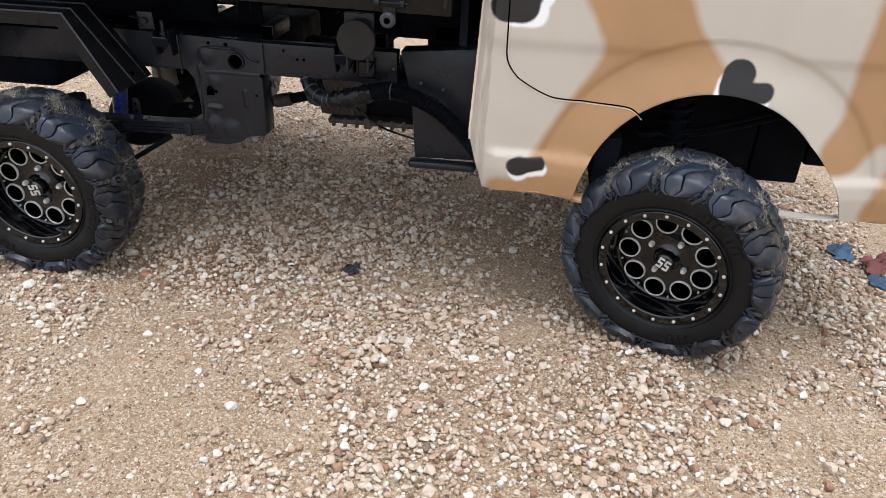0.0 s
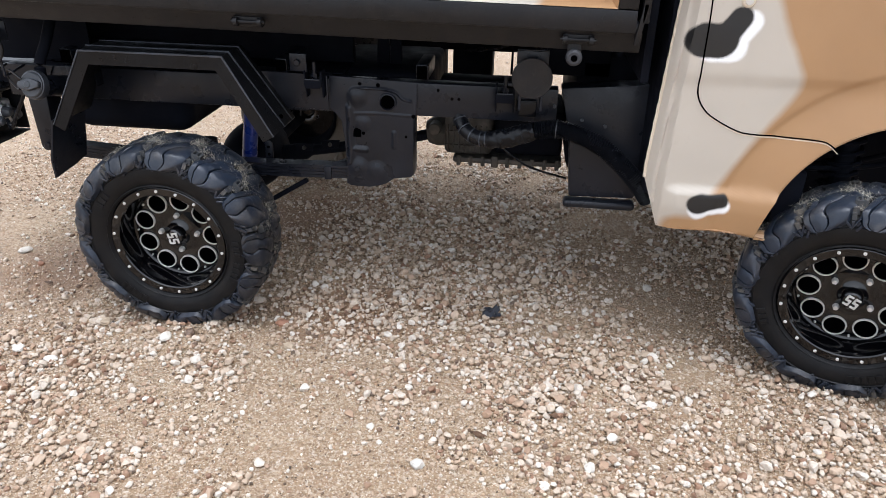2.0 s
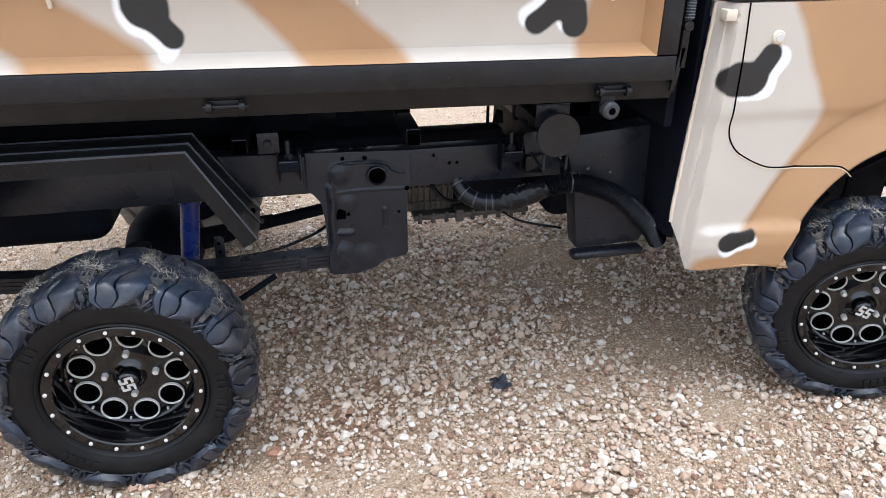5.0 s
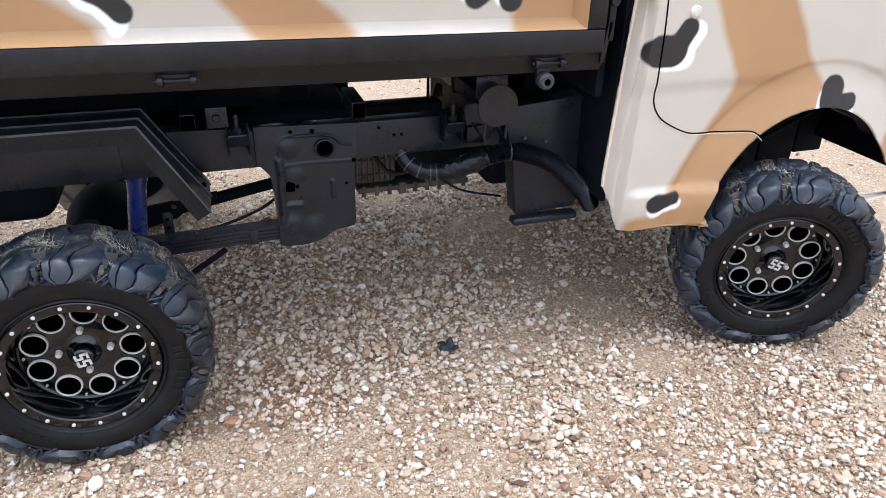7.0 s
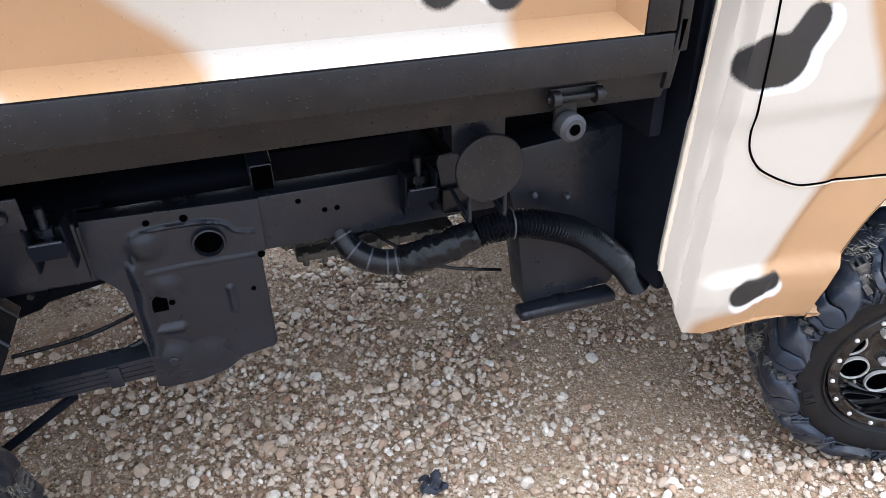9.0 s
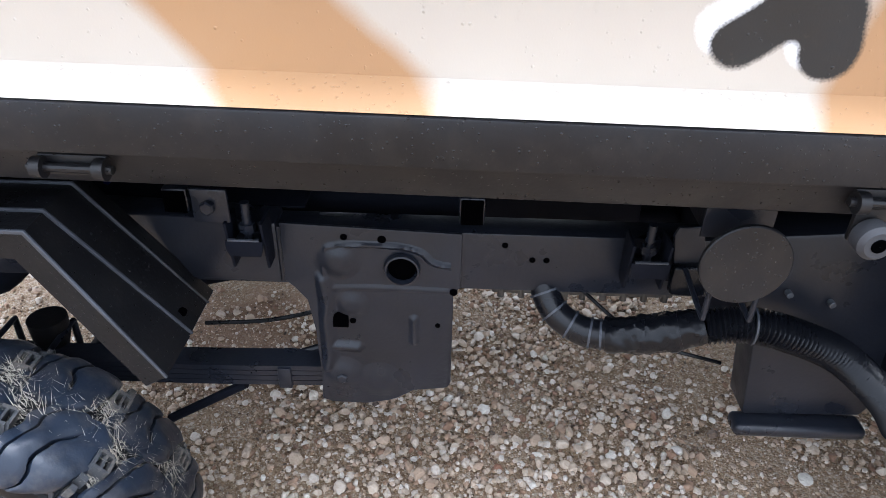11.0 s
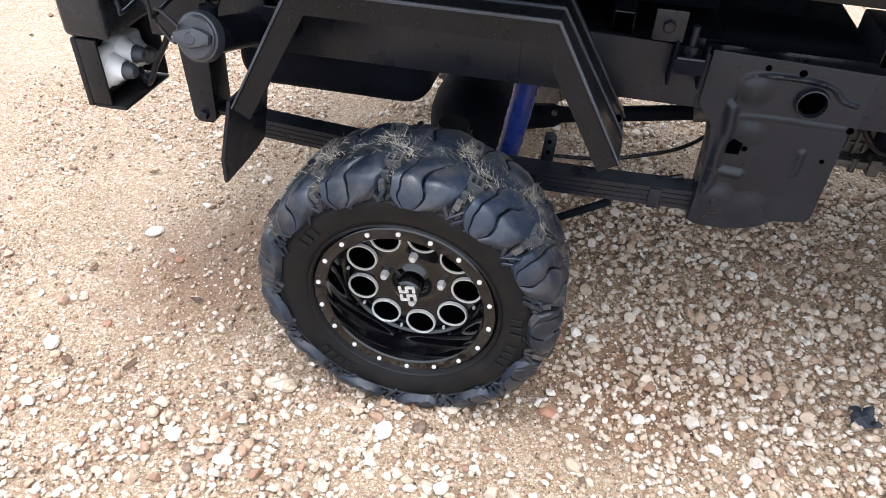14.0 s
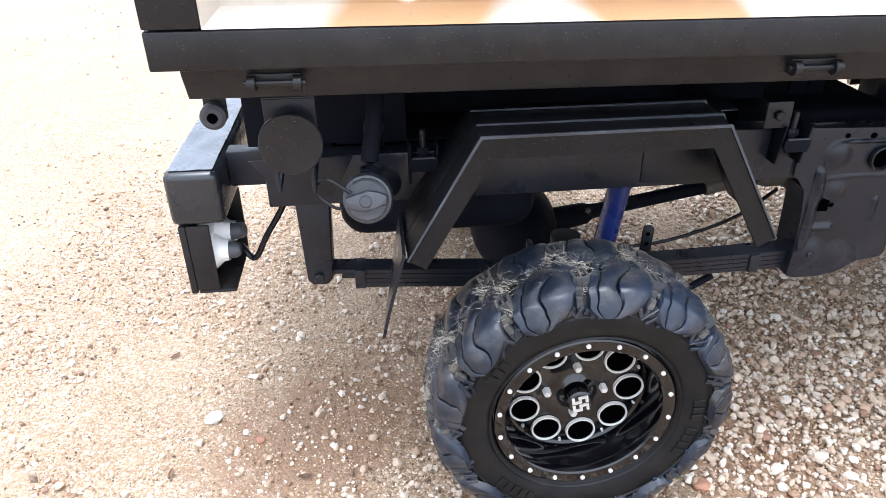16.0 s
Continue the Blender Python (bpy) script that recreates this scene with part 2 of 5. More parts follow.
def sand_material():
    m, n, l, p = material("sandy_ground")
    big, mid, fine = noise_tex(n, l, 1.3, 5, 0.6), noise_tex(n, l, 13.0, 6, 0.7), noise_tex(n, l, 240.0, 4, 0.7)
    base = ramp(n, l, big, [(0.30, (0.200, 0.114, 0.057)), (0.50, (0.300, 0.194, 0.107)), (0.70, (0.390, 0.280, 0.173))])
    base = mix_color(n, l, ramp(n, l, mid, [(0.44, 0.0), (0.72, 0.6)]), base, (0.22, 0.13, 0.072))
    for scale, share in ((420.0, 0.45), (150.0, 0.28)):
        v = n.new("ShaderNodeTexVoronoi")
        v.inputs["Scale"].default_value = scale
        l.new(position(n), v.inputs["Vector"])
        sep = n.new("ShaderNodeSeparateColor")
        l.new(v.outputs["Color"], sep.inputs[0])
        grit = ramp(n, l, sep.outputs[0], [(0.0, (0.05, 0.032, 0.022)), (0.30, (0.25, 0.168, 0.100)), (0.75, (0.42, 0.325, 0.225)), (1.0, (0.76, 0.71, 0.63))])
        base = mix_color(n, l, share, base, grit)
    # three ragged patches of darker, slightly smoother brown sand
    brown_patch = math_node(n, l, 'MAXIMUM', blob(n, l, -0.52, 0.30, 0.40, 0.30, 40, mid), blob(n, l, 0.50, 0.12, 0.30, 0.22, 20, mid))
    brown_patch = math_node(n, l, 'MAXIMUM', brown_patch, blob(n, l, 0.15, 0.85, 0.45, 0.30, 10, mid))
    base = mix_color(n, l, math_node(n, l, 'MULTIPLY', brown_patch, 0.68), base, (0.185, 0.094, 0.046))
    l.new(base, p.inputs["Base Color"])
    l.new(math_node(n, l, 'SUBTRACT', 0.9, math_node(n, l, 'MULTIPLY', brown_patch, 0.25)), p.inputs["Roughness"])
    nb = bump(n, l, p, fine, 0.7, 0.004)
    nb = bump(n, l, p, mid, 1.0, 0.022, nb)
    bump(n, l, p, math_node(n, l, 'SUBTRACT', 1.0, v.outputs["Distance"]), 0.4, 0.004, nb)
    return m


def stone_material(name, stops):
    m, n, l, p = material(name)
    g = n.new("ShaderNodeNewGeometry")
    col = ramp(n, l, g.outputs["Random Per Island"], stops)
    fine = noise_tex(n, l, 150.0, 5, 0.65)
    col = mix_color(n, l, ramp(n, l, fine, [(0.46, 0.0), (0.72, 0.50)]), col, (0.33, 0.225, 0.140))
    l.new(col, p.inputs["Base Color"])
    p.inputs["Roughness"].default_value = 0.62
    bump(n, l, p, fine, 0.6, 0.003)
    return m


M_SAND = sand_material()
M_STONE = stone_material("gravel_stone", [
    (0.0, (0.10, 0.071, 0.052)), (0.06, (0.21, 0.113, 0.068)), (0.14, (0.33, 0.216, 0.141)), (0.32, (0.42, 0.316, 0.226)), (0.52, (0.47, 0.380, 0.291)),
    (0.72, (0.52, 0.441, 0.357)), (0.88, (0.565, 0.505, 0.432)), (1.0, (0.625, 0.583, 0.522))])
M_PEBBLE = stone_material("gravel_pebble", [
    (0.0, (0.045, 0.030, 0.021)), (0.15, (0.13, 0.074, 0.042)), (0.27, (0.30, 0.181, 0.102)), (0.44, (0.42, 0.292, 0.186)), (0.64, (0.49, 0.380, 0.274)),
    (0.84, (0.56, 0.475, 0.376)), (1.0, (0.64, 0.583, 0.508))])
# near-black without shine: the shade inside holes and gaps, put in as colour
M_VOID = painted("cavity_shade", (0.0006, 0.0006, 0.0008), 0.95, 0.1, spec=0.0)
# paler grey for thin ridges, plate edges and bands
M_EDGE = painted("pale_paint_edge", (0.040, 0.045, 0.056), 0.45, 0.6, bumps=0.5, grain=90, wet=True, spec=0.4)
M_FENDER = painted("wet_black_fender_paint", (0.0058, 0.0060, 0.0072), 0.38, 0.4, bumps=0.5, grain=160, wet=True, dust=0.012, spec=0.20)
M_CAP = painted("wet_dark_plastic", (0.030, 0.033, 0.040), 0.40, 0.3, bumps=0.4, grain=140, wet=True)
M_STOP = painted("grey_rubber", (0.03, 0.031, 0.036), 0.7, 0.2, bumps=0.4)
# lighter grey that stands for bright sky mirrored in the wet bumper top
M_SHEEN = painted("wet_grey_sheen", (0.105, 0.12, 0.145), 0.30, 0.45, bumps=0.8, grain=28, wet=True)


# ---- mesh helpers ----
def link(name, bm, mat, parent=None, label="", smooth=True):
    me = bpy.data.meshes.new(name)
    bmesh.ops.recalc_face_normals(bm, faces=bm.faces)
    bm.to_mesh(me)
    bm.free()
    for one in (mat if isinstance(mat, (list, tuple)) else [mat]):
        me.materials.append(one)
    if smooth:
        me.shade_smooth()
        me.set_sharp_from_angle(angle=radians(35))
    ob = new(name, me)
    ob.parent = parent
    return tagged(ob, label)


def part(name, bm, mat, parent, label=""):
    return link(name, bm, mat, parent, label)


def merge(*bms):
    out = bms[0]
    for b in bms[1:]:
        me = bpy.data.meshes.new("joined")
        b.to_mesh(me)
        b.free()
        out.from_mesh(me)
        bpy.data.meshes.remove(me)
    return out


def box(x0, x1, y0, y1, z0, z1, r=0.003, seg=2):
    bm = bmesh.new()
    bmesh.ops.create_cube(bm, size=1)
    for v in bm.verts:
        v.co = Vector((x0 + (v.co.x + .5) * (x1 - x0), y0 + (v.co.y + .5) * (y1 - y0), z0 + (v.co.z + .5) * (z1 - z0)))
    if r:
        bmesh.ops.bevel(bm, geom=bm.edges[:], offset=r, segments=seg, profile=0.5, affect='EDGES')
    return bm


def prism(outline, y0, y1, r=0.0, seg=2):
    """An outline in x and z, drawn out along y."""
    bm = bmesh.new()
    front = [bm.verts.new((x, y0, z)) for x, z in outline]
    back = [bm.verts.new((x, y1, z)) for x, z in outline]
    bm.faces.new(front)
    bm.faces.new(back[::-1])
    for i in range(len(outline)):
        j = (i + 1) % len(outline)
        bm.faces.new((front[i], back[i], back[j], front[j]))
    if r:
        bmesh.ops.bevel(bm, geom=bm.edges[:], offset=r, segments=seg, profile=0.5, affect='EDGES')
    return bm


def tube(points, r, sides=10, ribs=0, rib=0.0, cap=True):
    """A round tube along points; ribs: how many ridges it has along its length."""
    pts = [Vector(p) for p in points]
    bm = bmesh.new()
    rings = []
    up = Vector((0.13, 0.2, 0.97))
    for i, p in enumerate(pts):
        d = (pts[min(i + 1, len(pts) - 1)] - pts[max(i - 1, 0)]).normalized()
        u = d.cross(up).normalized()
        v = d.cross(u)
        rr = (r[i] if isinstance(r, list) else r) + (rib if ribs and i % 2 else 0.0)
        rings.append([bm.verts.new(p + rr * (math.cos(a) * u + math.sin(a) * v)) for a in (math.tau * k / sides for k in range(sides))])
    for a, b in zip(rings, rings[1:]):
        for k in range(sides):
            bm.faces.new((a[k], a[(k + 1) % sides], b[(k + 1) % sides], b[k]))
    if cap:
        bm.faces.new(rings[0][::-1])
        bm.faces.new(rings[-1])
    return bm


def curve_points(ctrl, n):
    """Points along a smooth line through the given ones."""
    c = [Vector(p) for p in ctrl]
    c = [2 * c[0] - c[1]] + c + [2 * c[-1] - c[-2]]
    out = []
    for s in range(n):
        f = s / (n - 1) * (len(c) - 3)
        i = min(int(f), len(c) - 4)
        t = f - i
        a, b, d, e = c[i:i + 4]
        out.append(0.5 * (2 * b + (d - a) * t + (2 * a - 5 * b + 4 * d - e) * t * t + (3 * b - a - 3 * d + e) * t ** 3))
    return out


def lathe(profile, steps=64, closed=False):
    """A profile of (y, r), turned round the y axis."""
    bm = bmesh.new()
    rings = [[bm.verts.new((r * math.sin(a), y, r * math.cos(a))) for a in (math.tau * k / steps for k in range(steps))] for y, r in profile]
    pairs = list(zip(rings, rings[1:])) + ([(rings[-1], rings[0])] if closed else [])
    for a, b in pairs:
        for k in range(steps):
            bm.faces.new((a[k], a[(k + 1) % steps], b[(k + 1) % steps], b[k]))
    return bm


def disc(x, y, z, r, thick, steps=40, bevel=0.002):
    bm = lathe([(0, 0.0004), (0, r - bevel), (bevel, r), (thick - bevel, r), (thick, r - bevel), (thick, 0.0004)], steps)
    bmesh.ops.translate(bm, verts=bm.verts, vec=(x, y, z))
    return bm


def empty(name, label, category, group=""):
    return tagged(new(name), label, category, group)


def slope(bm, grade=-0.013):
    """Leans the load bed forward by its small slope."""
    for v in bm.verts:
        v.co.z += grade * v.co.x
    return bm


# ---- ground ----
def ground_height(x, y):
    d = math.hypot(x - 0.9, y - 0.2)
    h = 0.006 * noise.noise((x * 2.1, y * 2.1, 0)) + 0.004 * noise.noise((x * 6, y * 6, 3))
    for cx, cy in ((0.02, -0.062), (1.90, -0.135)):    # gravel heaped against the tyres
        h += 0.026 * math.exp(-((x - cx) / 0.17) ** 2 - ((y - cy) / 0.060) ** 2)
    return h - 0.004 + (0.10 * noise.noise((x * 0.15, y * 0.15, 7)) * min(1, max(0, d - 4) / 10))


def steps_out(lo, hi, fine, far):
    xs, s, x = [], fine, hi
    inner = list(np.arange(lo, hi + 1e-6, fine))
    while x < far:
        s *= 1.35
        x += s
        xs.append(x)
    left = [lo - (x - hi) for x in xs][::-1]
    return left + inner + xs


def build_ground():
    xs, ys = steps_out(-2.0, 3.0, 0.03, 900), steps_out(-1.2, 2.4, 0.03, 900)
    verts = [(x, y, ground_height(x, y) if abs(x) < 60 and abs(y) < 60 else 0.0) for y in ys for x in xs]
    w = len(xs)
    faces = [(j * w + i, j * w + i + 1, (j + 1) * w + i + 1, (j + 1) * w + i) for j in range(len(ys) - 1) for i in range(w - 1)]
    me = bpy.data.meshes.new("ground")
    me.from_pydata(verts, [], faces)
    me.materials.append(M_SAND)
    me.shade_smooth()
    return tagged(new("ground", me), "tan sandy ground with darker brown patches", "ground", kind="structure")


ground = build_ground()

def ball(steps):
    bm = bmesh.new()
    bmesh.ops.create_icosphere(bm, subdivisions=steps, radius=1)
    v, f = np.array([v.co[:] for v in bm.verts]), np.array([[v.index for v in f.verts] for f in bm.faces])
    bm.free()
    return v, f


LUMP, CHIP = ball(2), ball(1)
GRIT = (np.array([(1, 0, 0), (-1, 0, 0), (0, 1, 0), (0, -1, 0), (0, 0, 1), (0, 0, -1)], float),
        np.array([(0, 2, 4), (2, 1, 4), (1, 3, 4), (3, 0, 4), (2, 0, 5), (1, 2, 5), (3, 1, 5), (0, 3, 5)]))
rng = np.random.default_rng(7)


def patches(x, y, seed):
    """A slow pattern from 0 to 1 over the ground, of stony and sandy stretches."""
    r = np.random.default_rng(seed)
    out = np.zeros_like(x)
    for k in range(46):
        f, a, ph = r.uniform(3.0, 42.0), r.uniform(0, math.tau), r.uniform(0, math.tau)
        out += np.sin((x * math.cos(a) + y * math.sin(a)) * f + ph) / (6.0 + 0.20 * f)
    out = (out - out.mean()) / out.std()
    return 1 / (1 + np.exp(-2.3 * (out + 0.20)))


def gravel(name, count, r0, r1, area, shape, mat, seed, contrast, label, power=2.4, yard=0.6, fade=0.3, facets=0, sink=0.45):
    """One mesh of many loose stones, thicker in stony stretches; facets: how many flat faces are broken off each stone."""
    shape_v, shape_f = shape
    x0, x1, y0, y1 = area
    x, y = rng.uniform(x0, x1, count * 4), rng.uniform(y0, y1, count * 4)
    p = patches(x, y, seed)
    bare = 1 / (1 + np.exp((x + 0.28 - 0.45 * np.clip(y, 0, 2)) * 6)) * np.clip((y + 0.30) * 4, 0, 1)
    p = p * (1 - bare * yard)    # the yard behind the truck is barer sand
    d1 = ((x + 0.50) / 0.36) ** 2 + ((y - 0.28) / 0.30) ** 2
    p = p * (1 - 0.5 * np.exp(-d1 * 1.2) * (r1 > 0.004))
    heap = np.exp(-((x - 0.74) / 0.46) ** 2 - ((y - 0.26) / 0.42) ** 2)    # a stony heap under the bed
    p = np.maximum(p, 1.1 * heap * (r1 > 0.004))
    edge = np.minimum(np.minimum(x - x0, x1 - x), np.minimum(y - y0, y1 - y))
    p = p * np.clip(edge / fade, 0, 1)
    keep = rng.uniform(0, 1, count * 4) < (1 - contrast) * 0.5 * np.minimum(1, p * 9) + contrast * p
    x, y, p = x[keep][:count], y[keep][:count], p[keep][:count]
    n = len(x)
    size = r0 + (r1 - r0) * rng.uniform(0, 1, n) ** power
    v = np.repeat(shape_v[None], n, 0)
    for _ in range(facets):
        way = rng.normal(size=(n, 3))
        way /= np.linalg.norm(way, axis=1)[:, None]
        deep = np.einsum('nvk,nk->nv', v, way) - rng.uniform(0.45, 0.85, n)[:, None]
        v = v - np.maximum(deep, 0)[..., None] * way[:, None, :]
    rough = 0.06 if facets else 0.28
    v = v * rng.uniform(1 - rough, 1 + rough, (n, len(shape_v), 1)) * (size[:, None] * rng.uniform(0.75, 1.3, (n, 3)) * np.array([1, 1, 0.8]))[:, None, :]
    turn, tip = rng.uniform(0, math.tau, n), rng.uniform(-0.6, 0.6, n)
    c, s = np.cos(tip)[:, None], np.sin(tip)[:, None]
    v = np.stack([v[..., 0] * c - v[..., 2] * s, v[..., 1], v[..., 0] * s + v[..., 2] * c], -1)
    c, s = np.cos(turn)[:, None], np.sin(turn)[:, None]
    v = np.stack([v[..., 0] * c - v[..., 1] * s, v[..., 0] * s + v[..., 1] * c, v[..., 2]], -1)
    z = np.array([ground_height(a, b) for a, b in zip(x, y)]) + size * (sink + 0.75 * p * rng.uniform(0, 1, n))
    v += np.stack([x, y, z], -1)[:, None, :]
    f = shape_f[None] + (np.arange(n) * len(shape_v))[:, None, None]
    me = bpy.data.meshes.new(name)
    me.vertices.add(n * len(shape_v))
    me.vertices.foreach_set("co", v.astype(np.float32).ravel())
    me.loops.add(f.size)
    me.loops.foreach_set("vertex_index", f.astype(np.int32).ravel())
    me.polygons.add(f.size // 3)
    me.polygons.foreach_set("loop_start", np.arange(0, f.size, 3, dtype=np.int32))
    me.update(calc_edges=True)
    me.shade_flat()
    me.materials.append(mat)
    return tagged(new(name, me), label, "gravel", kind="stuff")


gravel("coarse_gravel", 4600, 0.0085, 0.0155, (-1.6, 2.9, -1.05, 2.0), LUMP, M_STONE, 11, 0.98, "loose broken white and tan stones on sandy ground", 2.4, 0.90, 0.4, 9)
gravel("broken_gravel", 23000, 0.0048, 0.0088, (-1.7, 2.9, -1.05, 2.2), CHIP, M_STONE, 11, 0.95, "sharp broken cream stones on sandy ground", 1.3, 0.80, 0.4, 2)
gravel("medium_gravel", 34000, 0.0028, 0.0050, (-1.9, 3.0, -1.1, 2.4), CHIP, M_PEBBLE, 11, 0.70, "crushed cream and brown gravel on sandy ground", 1.3, 0.50, 0.5, 2)
gravel("fine_gravel", 90000, 0.0014, 0.0032, (-1.7, 2.7, -1.05, 1.7), GRIT, M_PEBBLE, 5, 0.25, "fine tan grit on sandy ground", 1.3, 0.0, 0.4)
gravel("distant_gravel", 20000, 0.005, 0.014, (-8.0, 8.0, -6.0, 10.0), GRIT, M_STONE, 11, 0.6, "scattered pale stones on sandy ground", 3.0, 0.75, 2.5)


# ---- the truck ----
FAR = 1.40     # the far side's outer plane, the near one's being y = 0
truck = empty("mini_truck", "lifted mini truck in cream and brown camouflage with black drop-side bed", "truck")


# -- wheels --
TYRE = [(-0.024, 0.17), (-0.036, 0.18), (-0.046, 0.2), (-0.049, 0.225), (-0.044, 0.25), (-0.026, 0.27), (0.0083, 0.283), (0.0564, 0.286), (0.1045, 0.283), (0.1427, 0.27), (0.1577, 0.25), (0.1618, 0.225), (0.1577, 0.195), (0.1452, 0.172), (0.1328, 0.162)]
MID = 0.056


PADS = 13
PITCH = math.tau / PADS


def pad(bm, at, side, seed):
    """One shell-shaped tread pad from the tread's middle over the shoulder down the side wall, with a sunken arc along its edge and a wavy slit."""
    rows = []
    steps = 23
    for i in range(steps):
        s = i / (steps - 1)
        half = 0.104
        if s < 0.66:
            y = MID + side * (-0.002 + half * s / 0.66 * 0.94)
            base, top = 0.272, 0.303 - 0.012 * (s / 0.66) ** 3
        else:
            k = (s - 0.66) / 0.34
            y = MID + side * (half * 0.93 + 0.012 * math.sin(k * 1.6))
            base, top = 0.266 - 0.028 * k, 0.291 - 0.046 * k
        bend = 0.17 * s * side
        w = 0.206
        if s < 0.22:
            w *= 0.60 + 0.40 * math.sqrt(1 - ((0.22 - s) / 0.22) ** 2)
        if s > 0.56:
            w *= math.sqrt(max(0.05, 1 - ((s - 0.56) / 0.47) ** 2))
        slit = 0.08 + 0.20 * math.sin(s * 8.0 + 0.5)
        open_slit = min(1, max(0, (s - 0.20) / 0.10)) * min(1, max(0, (0.98 - s) / 0.06))
        out = side * 0.013 * max(0, (s - 0.66) / 0.34)
        a, b = slit - 0.10, slit + 0.10
        cols = [(-1.0, -0.25), (-0.985, 0.62), (-0.95, 0.84), (-0.80, 0.86), (-0.71, 0.80), (-0.67, 0.42), (-0.63, 0.86)]
        cols += [(-0.62 + (a + 0.62) * k / 4, 0.90 + 0.15 * math.sin(math.pi * k / 4.4)) for k in (1, 2, 3, 4)]
        cols += [(slit - 0.050, 0.92 - 0.06 * open_slit), (slit, 0.95 - 0.85 * open_slit), (slit + 0.050, 0.92 - 0.03 * open_slit)]
        cols += [(b + (0.93 - b) * k / 5, 0.91 + 0.15 * math.sin(math.pi * (k + 0.4) / 5.6)) for k in (0, 1, 2, 3, 4)]
        cols += [(0.95, 0.84), (0.985, 0.62), (1.0, -0.25)]
        row = []
        for f, up in cols:
            up = up * (0.88 + 0.12 * math.sin(min(1, s / 0.95) * math.pi)) + 0.14 * noise.noise((s * 5, f * 2.0, seed)) + 0.10 * noise.noise((s * 13, f * 6.0, seed + 9))
            r = base + (top - base) * up
            an = at + 0.20 + bend + w * f + 0.020 * noise.noise((s * 7, f * 0.8 + 5, seed))
            row.append(bm.verts.new((r * math.sin(an), y + out * up, r * math.cos(an))))
        rows.append(row)
    for a, b in zip(rows, rows[1:]):
        for k in range(len(a) - 1):
            bm.faces.new((a[k], a[k + 1], b[k + 1], b[k]))
    bm.faces.new(rows[0])
    bm.faces.new(rows[-1][::-1])


def block(bm, a, y, r, wa, wy, h):
    """A small knob of the tread or a raised bar of the side wall's lettering."""
    vs = []
    for dr, k in ((-0.006, 1.0), (h, 0.78)):
        for da, dy in ((-1, -1), (1, -1), (1, 1), (-1, 1)):
            an = a + da * wa * k
            vs.append(bm.verts.new(((r + dr) * math.sin(an), y + dy * wy * k, (r + dr) * math.cos(an))))
    for f in ((4, 5, 6, 7), (0, 1, 5, 4), (1, 2, 6, 5), (2, 3, 7, 6), (3, 0, 4, 7)):
        bm.faces.new([vs[i] for i in f])


def worn(bm):
    """Draws the tyre in to its true height and width."""
    for v in bm.verts:
        r = math.hypot(v.co.x, v.co.z)
        if r > 0.176:
            k = (0.176 + (r - 0.176) * 0.91) / r
            v.co.x, v.co.z = v.co.x * k, v.co.z * k
        v.co.y = -0.05 + (v.co.y + 0.05) * 0.94
    return bm


